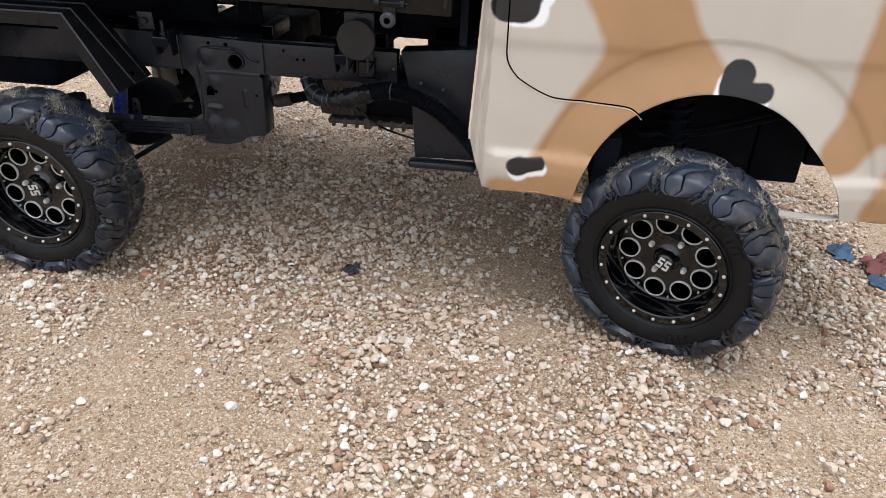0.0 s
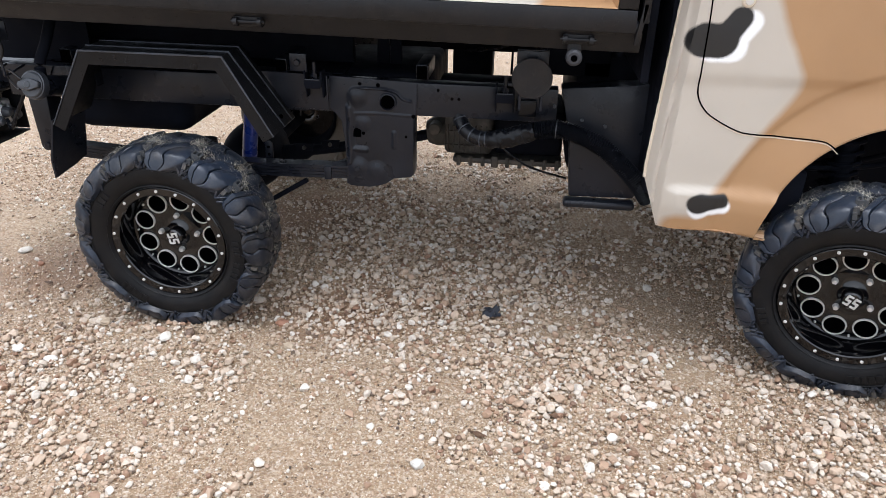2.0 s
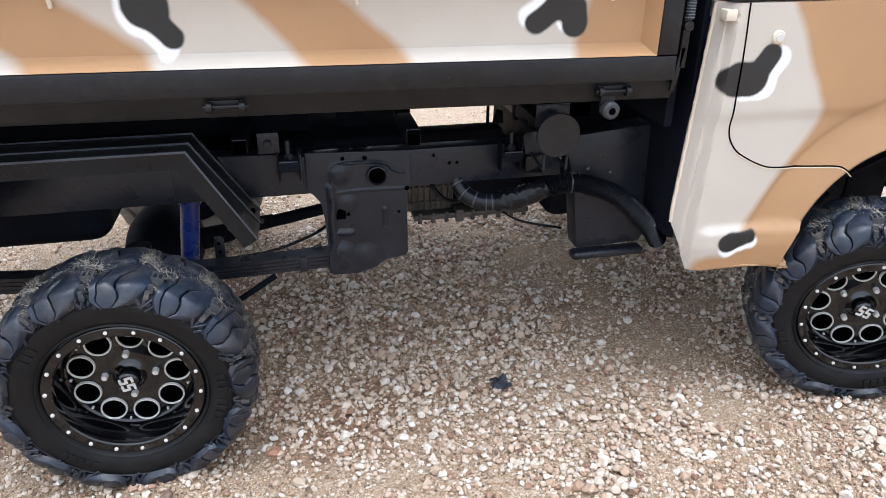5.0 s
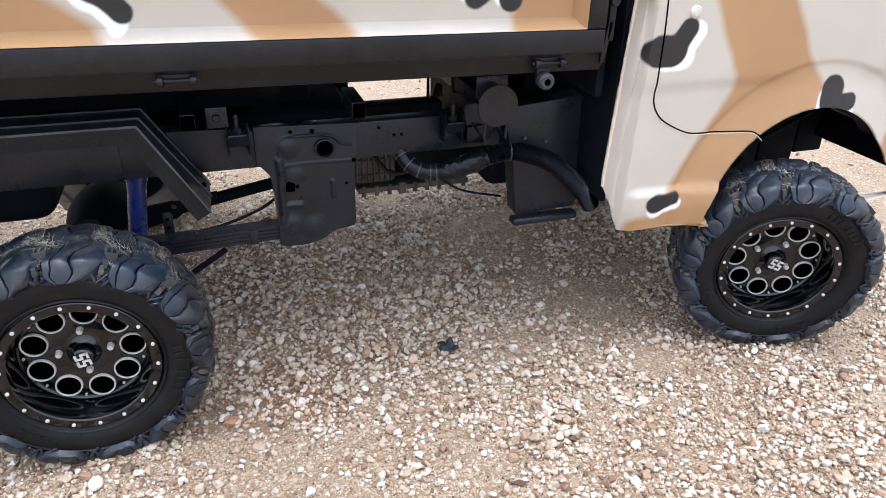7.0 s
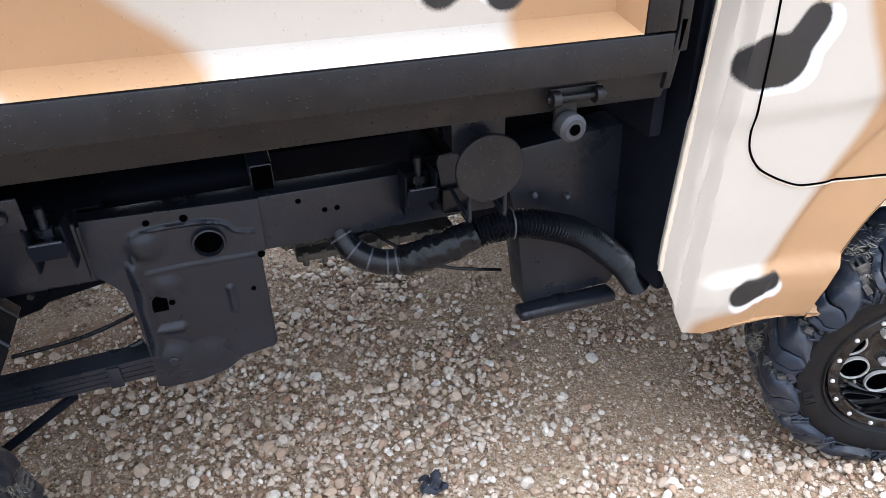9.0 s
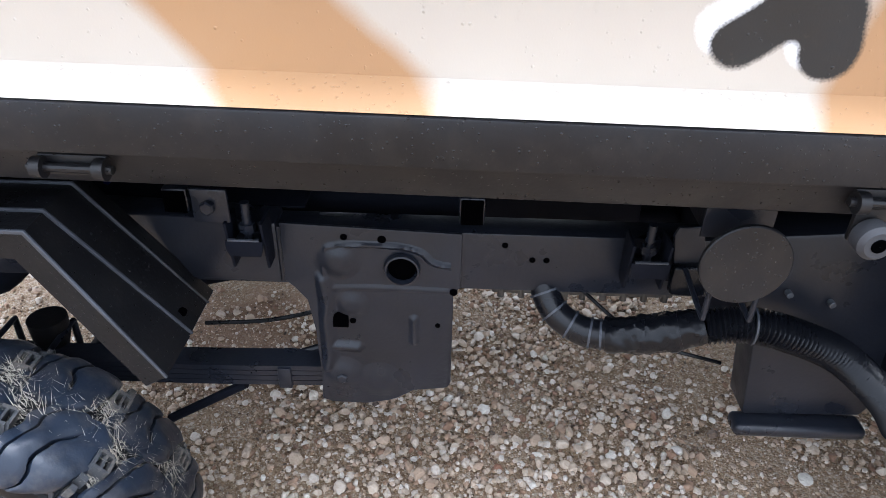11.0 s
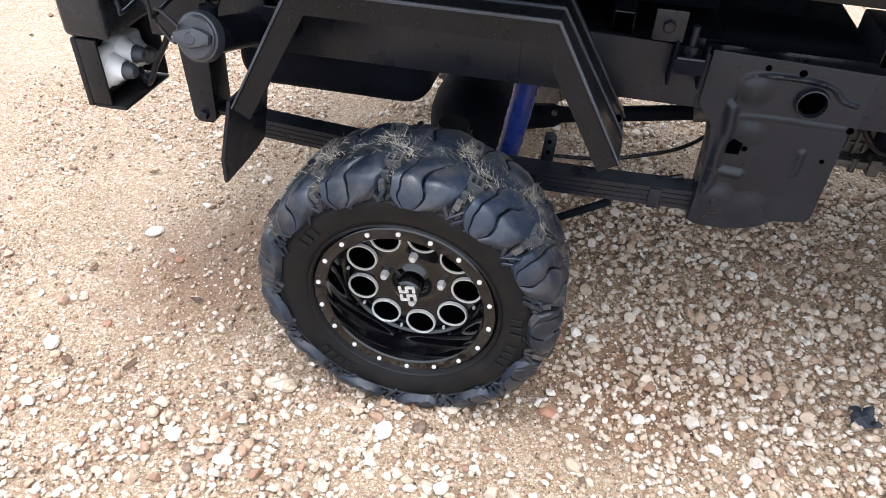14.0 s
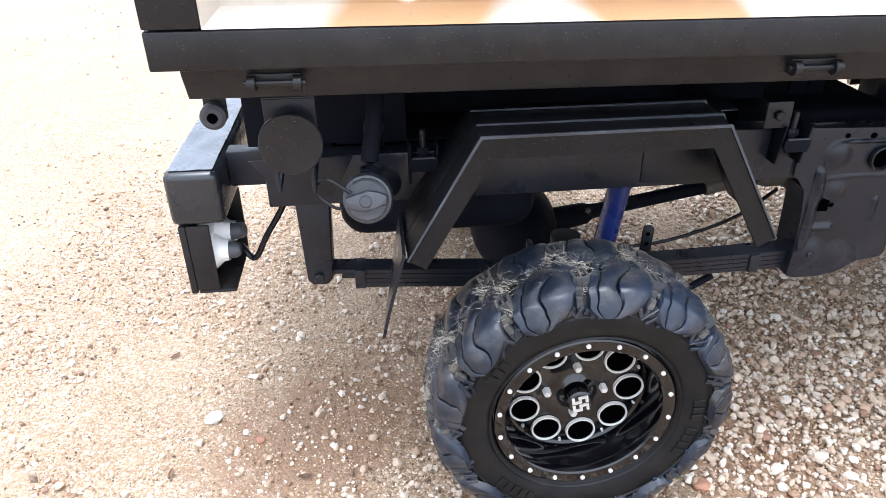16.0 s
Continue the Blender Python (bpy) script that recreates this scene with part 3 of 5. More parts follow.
def build_wheel(rubber, tread):
    rim = lathe([(-0.022, 0.154), (-0.010, 0.151), (0.012, 0.145), (0.034, 0.141), (0.038, 0.136), (0.038, 0.074), (0.041, 0.068),
                 (0.041, 0.040), (0.036, 0.032), (0.030, 0.026), (0.026, 0.0005)], 96)
    hub = link("wheel", rim, M_RIM, truck)
    part("rim_barrel", lathe([(0.033, 0.128), (0.08, 0.14), (0.12, 0.15), (0.135, 0.160), (0.06, 0.158), (-0.01, 0.158)], 48), M_UNDER, hub)
    part("bead_ring", lathe([(-0.024, 0.148), (-0.034, 0.149), (-0.037, 0.152), (-0.037, 0.171), (-0.033, 0.176), (-0.020, 0.176), (-0.018, 0.148)], 72, True),
         M_RIM, hub, "gloss black bead ring")
    for k in range(9):
        a = math.tau * (k + 0.5) / 9
        x, z = 0.106 * math.sin(a), 0.106 * math.cos(a)
        ring = lathe([(0.036, 0.0258), (0.031, 0.0262), (0.0290, 0.0272), (0.0291, 0.0296), (0.036, 0.0304)], 28)
        bmesh.ops.translate(ring, verts=ring.verts, vec=(x, 0, z))
        part("hole_ring", ring, M_STEEL, hub, "machined silver ring")
        # black cup that paints in the dark behind each ring
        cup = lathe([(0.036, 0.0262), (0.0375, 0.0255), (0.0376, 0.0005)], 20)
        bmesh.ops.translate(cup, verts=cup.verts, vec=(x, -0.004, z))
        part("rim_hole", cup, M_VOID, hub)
    bolt = None
    for k in range(18):
        a = math.tau * (k + 0.35) / 18
        p = Matrix.Translation((0.163 * math.sin(a), -0.037, 0.163 * math.cos(a)))
        if bolt is None:
            bm = lathe([(-0.004, 0.0004), (-0.004, 0.0030), (-0.003, 0.0044), (0.001, 0.0046)], 8)
            bolt = part("ring_bolt", bm, M_STEEL, hub, "silver bolt")
            bolt.matrix_local = p
        else:
            ob = new("ring_bolt", bolt.data)
            ob.parent, ob.matrix_local = hub, p
    for k in range(9):
        a = math.tau * k / 9
        bm = lathe([(0.033, 0.0004), (0.033, 0.0025), (0.038, 0.0035)], 8)
        bmesh.ops.translate(bm, verts=bm.verts, vec=(0.130 * math.sin(a), 0, 0.130 * math.cos(a)))
        part("face_rivet", bm, M_STEEL, hub)
    for k in range(4):
        a = math.tau * k / 4 + 1.05
        bm = lathe([(-0.008, 0.0004), (-0.008, 0.0062), (-0.004, 0.0082), (0.012, 0.0084)], 6)
        bmesh.ops.translate(bm, verts=bm.verts, vec=(0.056 * math.sin(a), 0.034, 0.056 * math.cos(a)))
        part("lug_nut", bm, M_STEEL, hub, "silver lug nut")
    part("cap_plate", disc(0, -0.003, 0, 0.025, 0.036, 32, 0.004), M_RIM, hub)
    for x in (-0.009, 0.010):
        marks = bmesh.new()
        for dz in (-0.013, 0.0, 0.013):
            marks = merge(marks, box(x - 0.0075, x + 0.0075, -0.0065, -0.003, dz - 0.0028, dz + 0.0028, 0.0006, 1))
        marks = merge(marks, box(x - 0.0075, x - 0.0030, -0.0065, -0.003, 0, 0.013, 0), box(x + 0.0030, x + 0.0075, -0.0065, -0.003, -0.013, 0, 0))
        bmesh.ops.rotate(marks, verts=marks.verts, matrix=Matrix.Rotation(radians(50), 3, 'Y'))
        part("cap_mark", marks, M_STEEL, hub, "silver raised mark")
    tyre = part("tyre", worn(lathe(TYRE, 96)), rubber, hub, "black knobbly mud tyre with dried grass in its tread")
    bars = bmesh.new()
    for i in range(PADS):
        for side in (-1, 1):
            at = PITCH * (i + (0 if side < 0 else 0.5))
            pad(bars, at, side, i * 4 + side)
    part("tread", worn(bars), tread, tyre, "blue-grey swollen rubber tread pads")
    knobs = bmesh.new()
    for i in range(PADS):
        for side in (-1, 1):
            a = PITCH * (i + (0 if side < 0 else 0.5)) + 0.442 + side * 0.085
            for da, dy, wa, wy in ((-0.040, 0, 0.010, 0.017), (0.040, 0, 0.010, 0.017), (0, -0.014, 0.040, 0.0035), (0, 0.014, 0.040, 0.0035), (0, 0, 0.008, 0.014)):
                block(knobs, a + da, MID + side * 0.052 + dy, 0.288, wa, wy, 0.016)
            block(knobs, a + side * 0.035, MID + side * 0.081, 0.277, 0.030, 0.006, 0.014)
            block(knobs, a + side * 0.045, MID + side * 0.097, 0.268, 0.022, 0.006, 0.014)
    tagged(part("tread_knob", worn(knobs), M_KNOB, tyre, "small dusty hollow tread knobs"), kind="stuff")
    blocks = bmesh.new()
    for i in range(PADS):
        for side in (-1, 1):
            a = PITCH * (i + (0 if side < 0 else 0.5)) + 0.430 + side * 0.125
            for k in range(3):
                b = box(-0.0035, 0.0035, -0.007, 0.007, -0.012 + 0.003 * k, 0.012 - 0.003 * k, 0.001, 1)
                bmesh.ops.transform(b, verts=b.verts, matrix=Matrix.Rotation(a + 0.045 * (k - 1), 4, 'Y') @ Matrix.Translation((0, MID + side * 0.099, 0.252)) @ Matrix.Rotation(0.5 * (k - 1), 4, 'Y'))
                blocks = merge(blocks, b)
    tagged(part("shoulder_block", worn(blocks), tread, tyre), kind="stuff")
    for start, count in ((0.95, 3), (1.28, 4), (4.75, 3), (3.1, 5)):
        for k in range(count):
            a = start + k * 0.085
            m = Matrix.Rotation(a, 4, 'Y')
            b = box(-0.0065, 0.0065, -0.0515, -0.044, 0.204, 0.228, 0.0008, 1)
            bmesh.ops.transform(b, verts=b.verts, matrix=m)
            part("raised_mark", worn(b), rubber, tyre)
    fins = bmesh.new()
    for i in range(65):
        a = math.tau * (i + 0.3 * (i % 2)) / 65
        w = 0.0020 + 0.0012 * (i % 3)
        b = box(-w, w, -0.0520, -0.035, 0.228 + 0.007 * (i * 7 % 4), 0.268 + 0.004 * (i % 2), 0.0010, 1)
        bmesh.ops.transform(b, verts=b.verts, matrix=Matrix.Rotation(a, 4, 'Y') @ Matrix.Translation((0, 0, 0.25)) @ Matrix.Rotation(radians(34), 4, 'Y') @ Matrix.Translation((0, 0, -0.25)))
        fins = merge(fins, b)
    tagged(part("shoulder_rib", worn(fins), tread, tyre), kind="stuff")
    band = bmesh.new()
    for r in (0.182, 0.240):
        band = merge(band, lathe([(-0.040 if r < 0.2 else -0.046, r - 0.003), (-0.043 if r < 0.2 else -0.050, r), (-0.040 if r < 0.2 else -0.046, r + 0.003)], 96))
    part("side_rib", worn(band), rubber, tyre)
    grass = bmesh.new()
    r = random.Random(4)
    for _ in range(11000):
        side = r.choice((-1, 1))
        gap = PITCH * (r.randrange(PADS) + (0 if side < 0 else 0.5)) + 0.442 + side * 0.07
        a, y = (gap + r.gauss(0, 0.034), MID + side * r.uniform(0.0, 0.085)) if r.random() < 0.62 else (r.uniform(0, math.tau), MID + r.gauss(0, 0.026))
        on_pad = abs(y - MID) < 0.045 and r.random() < 0.5
        base, tall = (0.296 if on_pad else 0.281), r.uniform(0.003, 0.026) * r.uniform(0.3, 1.0)
        tilt, lean = r.uniform(-0.09, 0.09), r.uniform(-0.022, 0.022)
        w = r.uniform(0.0012, 0.0035)
        p0, p1, p2 = (base, a, y), (base, a + w, y + 0.001), (base + tall, a + tilt, y + lean)
        grass.faces.new([grass.verts.new((rr * math.sin(t), yy, rr * math.cos(t))) for rr, t, yy in (p0, p1, p2)])
    ob = part("dry_grass", worn(grass), M_GRASS, tyre, "grey dried grass stuck in the tread")
    tagged(ob, kind="stuff")
    return hub


wheel_near = build_wheel(M_RUBBER, M_TREAD)
wheel_near.matrix_basis = pose(0, 0, 0.290, 0, 30, 0)
copy_thing(wheel_near, pose(1.889, -0.081, 0.291, 4, 0, -23) @ pose(0, 0, 0, 0, -30, 0))
# far wheels get the brightened rubber, with the far side's light in its colour
wheel_far = build_wheel(M_LIT_TYRE, M_LIT_TYRE)
wheel_far.matrix_basis = pose(0, FAR, 0.290, 0, 0, 180)
copy_thing(wheel_far, pose(1.889, FAR + 0.06, 0.293, 0, 0, 156))

# -- load bed: deck, drop sides, hinges --
ZB = 0.8975     # underside of the deck's side rail at x = 0
part("bed_floor", slope(box(-0.62, 1.27, 0.03, FAR - 0.03, 0.925, 0.965, 0.003)), M_FRAME, truck, "black steel bed floor")


def deck_rail(flip):
    """A pressed side rail that leans in towards its foot."""
    ends = []
    bm = bmesh.new()
    for x in (-0.617, 1.272):
        ends.append([bm.verts.new((x, y, z)) for y, z in ((-0.004, 0.9465), (0.001, 0.935), (0.017, ZB), (0.050, ZB), (0.050, 0.9465))])
    bm.faces.new(ends[0])
    bm.faces.new(ends[1][::-1])
    for k in range(5):
        bm.faces.new((ends[0][k], ends[1][k], ends[1][(k + 1) % 5], ends[0][(k + 1) % 5]))
    bmesh.ops.bevel(bm, geom=bm.edges[:], offset=0.002, segments=2, profile=0.5, affect='EDGES')
    slope(bm)
    if flip:
        bmesh.ops.transform(bm, verts=bm.verts, matrix=Matrix.Translation((0, FAR, 0)) @ Matrix.Diagonal((1, -1, 1, 1)))
    part("deck_rail", bm, M_BLACK, truck, "black painted steel deck rail")


deck_rail(False)
deck_rail(True)
part("deck_rail", slope(box(-0.617, -0.575, 0.052, FAR - 0.052, ZB, 0.9465, 0.003)), M_BLACK, truck, "black painted rear deck rail")
TOP = 1.214


def drop_side(flip):
    """A hinged side board: a black frame of four bars round a sunken camouflage panel."""
    m = Matrix.Identity(4) if not flip else Matrix.Translation((0, FAR, 0)) @ Matrix.Diagonal((1, -1, 1, 1))

    def put(name, bm, mat, parent, label=""):
        slope(bm)
        bmesh.ops.transform(bm, verts=bm.verts, matrix=m)
        return part(name, bm, mat, parent, label)
    side = put("drop_side", prism([(-0.650, 0.949), (1.252, 0.949), (1.252, 1.0015), (-0.650, 1.0015)], -0.026, 0.034, 0.003), M_BLACK, truck,
               "black framed drop side with a camouflage panel")
    put("side_post", box(1.206, 1.252, -0.026, 0.034, 1.0035, TOP - 0.042, 0.003), M_BLACK, side)
    put("side_post", box(-0.650, -0.574, -0.026, 0.034, 1.0035, TOP - 0.042, 0.003), M_BLACK, side)
    put("top_bar", box(-0.650, 1.252, -0.026, 0.034, TOP - 0.04, TOP, 0.003), M_BLACK, side)
    bm = bmesh.new()
    outer = [(-0.573, 1.0030), (1.205, 1.0030), (1.205, TOP - 0.041), (-0.573, TOP - 0.041)]
    inner = [(-0.553, 1.0245), (1.185, 1.0245), (1.185, TOP - 0.060), (-0.553, TOP - 0.060)]
    rows = [[bm.verts.new((x, y, z)) for x, z in o] for o, y in ((outer, -0.0235), (inner, 0.019))]
    rows.append([bm.verts.new((x, 0.032, z)) for x, z in outer])
    for a, b in ((rows[0], rows[1]), (rows[0], rows[2])):
        for k in range(4):
            bm.faces.new((a[k], a[(k + 1) % 4], b[(k + 1) % 4], b[k]))
    bm.faces.new(rows[1])
    bm.faces.new(rows[2])
    put("side_panel", bm, M_BED, side, "cream and brown camouflage panel with dark spots")
    for x in (0.022, 0.571, 1.108):
        put("rope_peg", tube([(x, 0.016, 1.112), (x, 0.012, 1.125), (x, 0.012, 1.172)], 0.0045, 8), M_CREAM, side, "cream painted peg")


M_CREAM = painted("cream_paint", (0.60, 0.52, 0.41), 0.4, 0.1)
drop_side(False)
drop_side(True)
tail = part("tailgate", slope(box(-0.654, -0.615, 0.040, FAR - 0.040, 0.958, TOP, 0.004)), M_BLACK, truck, "black steel tailgate")
part("headboard", slope(box(1.215, 1.255, 0.040, FAR - 0.040, 0.968, TOP + 0.02, 0.004)), M_BLACK, truck, "black steel headboard")


part("cab_guard", box(1.290, 1.312, 0.055, FAR - 0.055, 0.80, 1.42, 0.004), M_UNDER, truck, "black guard panel between bed and cab")


def hinge(x):
    z = 0.9255
    base = part("side_hinge", slope(box(x - 0.036, x + 0.036, -0.003, 0.012, z - 0.012, z + 0.012, 0.003)), M_BLACK, truck, "black drop-side hinge")
    part("hinge_pin", slope(tube([(x - 0.043, -0.009, z), (x + 0.043, -0.010, z)], 0.0048, 10)), M_BLACK, base)
    for d in (-1, 1):
        part("hinge_knuckle", slope(tube([(x + d * 0.026, -0.010, z), (x + d * 0.037, -0.010, z)], 0.0115, 14)), M_BLACK, base)


for hx in (-0.490, 0.302, 1.122):
    hinge(hx)


def roller(x, y):
    z = 0.870
    arm = part("stop_bracket", box(x - 0.017, x + 0.017, y + 0.014, y + 0.022, z - 0.012, ZB + 0.004, 0.003), M_BLACK, truck)
    part("stop_roller", disc(x, y - 0.014, z, 0.0195, 0.028, 28, 0.005), M_STOP, arm, "black rubber stop")
    part("stop_hole", disc(x, y - 0.0155, z, 0.008, 0.004, 20, 0.001), M_VOID, arm, "bolt hole drawn as a black disc")


roller(1.116, -0.010)
roller(-0.594, 0.050)


def latch():
    x = 1.272
    strap = part("side_latch", box(x - 0.008, x + 0.010, -0.014, 0.006, 0.955, 1.17, 0.003), M_BLACK, truck, "black spring latch on the bed corner")
    part("latch_arm", prism([(x - 0.020, 0.905), (x - 0.008, 0.905), (x + 0.006, 1.00), (x - 0.006, 1.00)], -0.014, -0.004, 0.002), M_BLACK, strap)
    part("latch_spring", tube([(x + 0.001, -0.016, 1.06 + 0.003 * k) for k in range(26)], 0.008, 10, 12, 0.003), M_GREYP, strap, "grey coil spring")
    for z in (1.045, 1.145):
        part("latch_eye", disc(x + 0.001, -0.022, z, 0.011, 0.014, 18, 0.002), M_BLACK, strap)


latch()

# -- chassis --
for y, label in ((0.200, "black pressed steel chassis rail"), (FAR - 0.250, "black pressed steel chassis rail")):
    # the far rail takes the darker black, as a shaded copy of the near one
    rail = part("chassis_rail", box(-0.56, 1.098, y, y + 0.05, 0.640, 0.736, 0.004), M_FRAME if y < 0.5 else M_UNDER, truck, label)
    part("rail_step", prism([(0.14, 0.650), (0.44, 0.644), (0.44, 0.744), (0.37, 0.747), (0.14, 0.756)], y - 0.004, y + 0.046, 0.004), M_FRAME, rail)
    for x0, x1, zu in ((-0.30, -0.25, 0.742), (0.384, 0.434, 0.742), (0.925, 0.977, 0.728)):
        d = 0.052 if y < 0.5 else 0.020
        # mount plates use the shaded black too, so they sink into the dark
        foot = part("body_mount", prism([(x0 + 0.004, zu - 0.024), (x1 - 0.004, zu - 0.024), (x1, zu - 0.012), (x1, zu), (x0, zu), (x0, zu - 0.012)], y - d, y - d + 0.004, 0.001), M_UNDER, rail,
                    "black pressed bed mount bracket")
        for x in (x0 - 0.001, x1 - 0.003):
            side = box(x, x + 0.004, y - d + 0.005, y - 0.002, zu - 0.054, zu + 0.024, 0.001)
            for v in side.verts:
                v.co.y += 0.030 * max(0, (zu - 0.03 - v.co.z) / 0.05) * (v.co.y < y - d + 0.02)
            part("mount_side", side, M_UNDER, foot)
        part("mount_edge", box(x0 + 0.004, x1 - 0.004, y - d - 0.0015, y - d + 0.003, zu + 0.0005, zu + 0.003, 0.0005, 1), M_EDGE, foot, "pale plate edge")
        part("mount_floor", box(x0 + 0.004, x1 - 0.004, y - d + 0.005, y - 0.002, zu - 0.018, zu - 0.014, 0.001), M_FRAME, foot)
        part("mount_stud", tube([((x0 + x1) / 2, y - d / 2, zu - 0.014 + 0.004 * k) for k in range(16)], 0.0055, 10, 8, 0.0012), M_FRAME, foot)
        part("mount_nut", tube([((x0 + x1) / 2, y - d / 2, zu + 0.002), ((x0 + x1) / 2, y - d / 2, zu + 0.014)], 0.011, 6), M_FRAME, foot)


def pressed_bracket(y):
    """The deep pressed hanger plate that carries the front of the leaf spring."""
    out = [(0.446, 0.747), (0.700, 0.738), (0.700, 0.646), (0.688, 0.640), (0.690, 0.462), (0.684, 0.452), (0.652, 0.448), (0.630, 0.447),
           (0.606, 0.426), (0.590, 0.421), (0.556, 0.412), (0.500, 0.413), (0.484, 0.420), (0.487, 0.470), (0.484, 0.560), (0.478, 0.618),
           (0.460, 0.642), (0.446, 0.650)]
    plate = part("spring_bracket", prism(out, y - 0.008, y - 0.002, 0.002), M_FRAME, truck, "black pressed spring bracket with round hole and dents")
    part("bracket_flange", prism([(0.484, 0.420), (0.490, 0.420), (0.493, 0.47), (0.490, 0.56), (0.485, 0.62), (0.478, 0.618), (0.484, 0.56), (0.487, 0.47)],
                                 y - 0.002, y + 0.06, 0.001), M_FRAME, plate)
    part("bracket_flange", box(0.684, 0.690, y - 0.002, y + 0.06, 0.455, 0.638, 0.002), M_FRAME, plate)

    ridges = ((curve_points([(0.503, 0, 0.655), (0.506, 0, 0.70), (0.522, 0, 0.714), (0.60, 0, 0.716), (0.640, 0, 0.708), (0.660, 0, 0.690), (0.690, 0, 0.683)], 160), 0.0042, 0.006),
              (curve_points([(0.500, 0, 0.655), (0.505, 0, 0.61), (0.500, 0, 0.58), (0.502, 0, 0.52), (0.497, 0, 0.49)], 90), 0.010, 0.010),
              (curve_points([(0.497, 0, 0.535), (0.515, 0, 0.533), (0.545, 0, 0.531)], 25), 0.008, 0.008), (curve_points([(0.632, 0, 0.588), (0.633, 0, 0.566), (0.632, 0, 0.545)], 25), 0.006, 0.006),
              (curve_points([(0.500, 0, 0.640), (0.58, 0, 0.643), (0.680, 0, 0.641)], 90), 0.005, 0.003))
    domes = ((0.524, 0.690, 0.024, 0.012), (0.540, 0.612, 0.020, 0.007), (0.521, 0.474, 0.026, 0.009), (0.578, 0.462, 0.028, 0.008))

    def relief(x, z):
        h = 0.0
        for line, w, high in ridges:
            d = min((x - p[0]) ** 2 + (z - p[2]) ** 2 for p in line)
            h = max(h, high * math.exp(-d / (w * w)))
        for cx, cz, w, high in domes:
            h = max(h, high * math.exp(-(((x - cx) ** 2 + (z - cz) ** 2) / (w * w)) ** 1.4))
        return h
    nx, nz = 76, 118
    sheet = bmesh.new()
    grid = [[(0.4895 + 0.196 * i / nx, 0.432 + 0.296 * j / nz) for i in range(nx + 1)] for j in range(nz + 1)]
    vs = [[sheet.verts.new((x, y - 0.0074 - relief(x, z), z)) for x, z in row] for row in grid]
    for j in range(nz):
        for i in range(nx):
            if max(relief(*grid[j + dj][i + di]) for di in (0, 1) for dj in (0, 1)) > 0.0004:
                if math.hypot(grid[j][i][0] - 0.616, grid[j][i][1] - 0.680) > 0.021:
                    sheet.faces.new((vs[j][i], vs[j][i + 1], vs[j + 1][i + 1], vs[j + 1][i]))
    bmesh.ops.delete(sheet, geom=[v for v in sheet.verts if not v.link_faces], context='VERTS')
    part("pressed_relief", sheet, M_FRAME, plate, "rounded ridges and dents")
    bm = lathe([(-0.006, 0.026), (-0.012, 0.0245), (-0.013, 0.022), (-0.008, 0.0205), (0.03, 0.0205)], 32)
    bmesh.ops.translate(bm, verts=bm.verts, vec=(0.616, y - 0.006, 0.680))
    part("hole_collar", bm, M_FRAME, plate, "round hole with a rolled edge")
    # the holes below are black shapes on the plate, their shade given as colour
    part("hole_shade", disc(0.616, y - 0.0095, 0.680, 0.0205, 0.003, 28, 0.0005), M_VOID, plate)
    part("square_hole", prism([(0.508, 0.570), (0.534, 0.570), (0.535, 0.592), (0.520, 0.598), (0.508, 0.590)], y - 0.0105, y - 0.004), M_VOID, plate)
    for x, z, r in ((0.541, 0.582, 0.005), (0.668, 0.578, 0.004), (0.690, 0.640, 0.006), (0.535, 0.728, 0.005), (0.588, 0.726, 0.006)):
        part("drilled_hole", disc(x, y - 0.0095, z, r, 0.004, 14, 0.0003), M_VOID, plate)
    part("bracket_bolt", disc(0.520, y - 0.020, 0.472, 0.009, 0.014, 6, 0.002), M_FRAME, plate)
    for x in (0.76, 0.80, 0.82):
        part("drilled_hole", disc(x, y - 0.0012, 0.718 if x < 0.78 else 0.695, 0.0045, 0.003, 12, 0.0003), M_VOID, plate)


pressed_bracket(0.200)

for x in (-0.36, 0.30, 0.712, 1.05):
    cross = part("cross_tube", box(x - 0.018, x + 0.018, 0.21, 0.36 if x == 0.712 else FAR - 0.21, 0.742, 0.785, 0.004), M_FRAME, truck, "black square cross tube")
    # black sheet that draws the shaded inside of the tube's end
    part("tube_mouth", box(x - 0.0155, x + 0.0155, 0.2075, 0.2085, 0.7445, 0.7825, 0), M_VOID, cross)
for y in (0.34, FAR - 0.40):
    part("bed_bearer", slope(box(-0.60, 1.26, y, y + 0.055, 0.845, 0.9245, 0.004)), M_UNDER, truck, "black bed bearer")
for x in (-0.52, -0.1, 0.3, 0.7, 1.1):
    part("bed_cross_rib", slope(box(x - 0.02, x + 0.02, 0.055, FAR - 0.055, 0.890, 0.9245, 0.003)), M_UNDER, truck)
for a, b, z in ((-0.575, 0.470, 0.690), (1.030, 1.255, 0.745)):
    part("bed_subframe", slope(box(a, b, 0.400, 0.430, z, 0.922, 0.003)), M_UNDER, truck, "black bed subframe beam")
# two boxes added to block the bright view through below the bed
part("gap_filler_box", box(0.700, 0.865, FAR - 0.230, FAR - 0.060, 0.500, 0.730, 0.012, 3), M_UNDER, truck, "black filler box on the far chassis rail")
part("gap_filler_box", box(0.545, 0.665, FAR - 0.230, FAR - 0.080, 0.500, 0.730, 0.012, 3), M_UNDER, truck, "smaller black filler box on the far chassis rail")
# dark plates and a beam added to close bright gaps behind the rail
part("gap_filler_plate", box(-0.43, 0.47, 0.252, 0.398, 0.737, 0.741, 0.001), M_UNDER, truck, "black gap-filling plate under the bed")
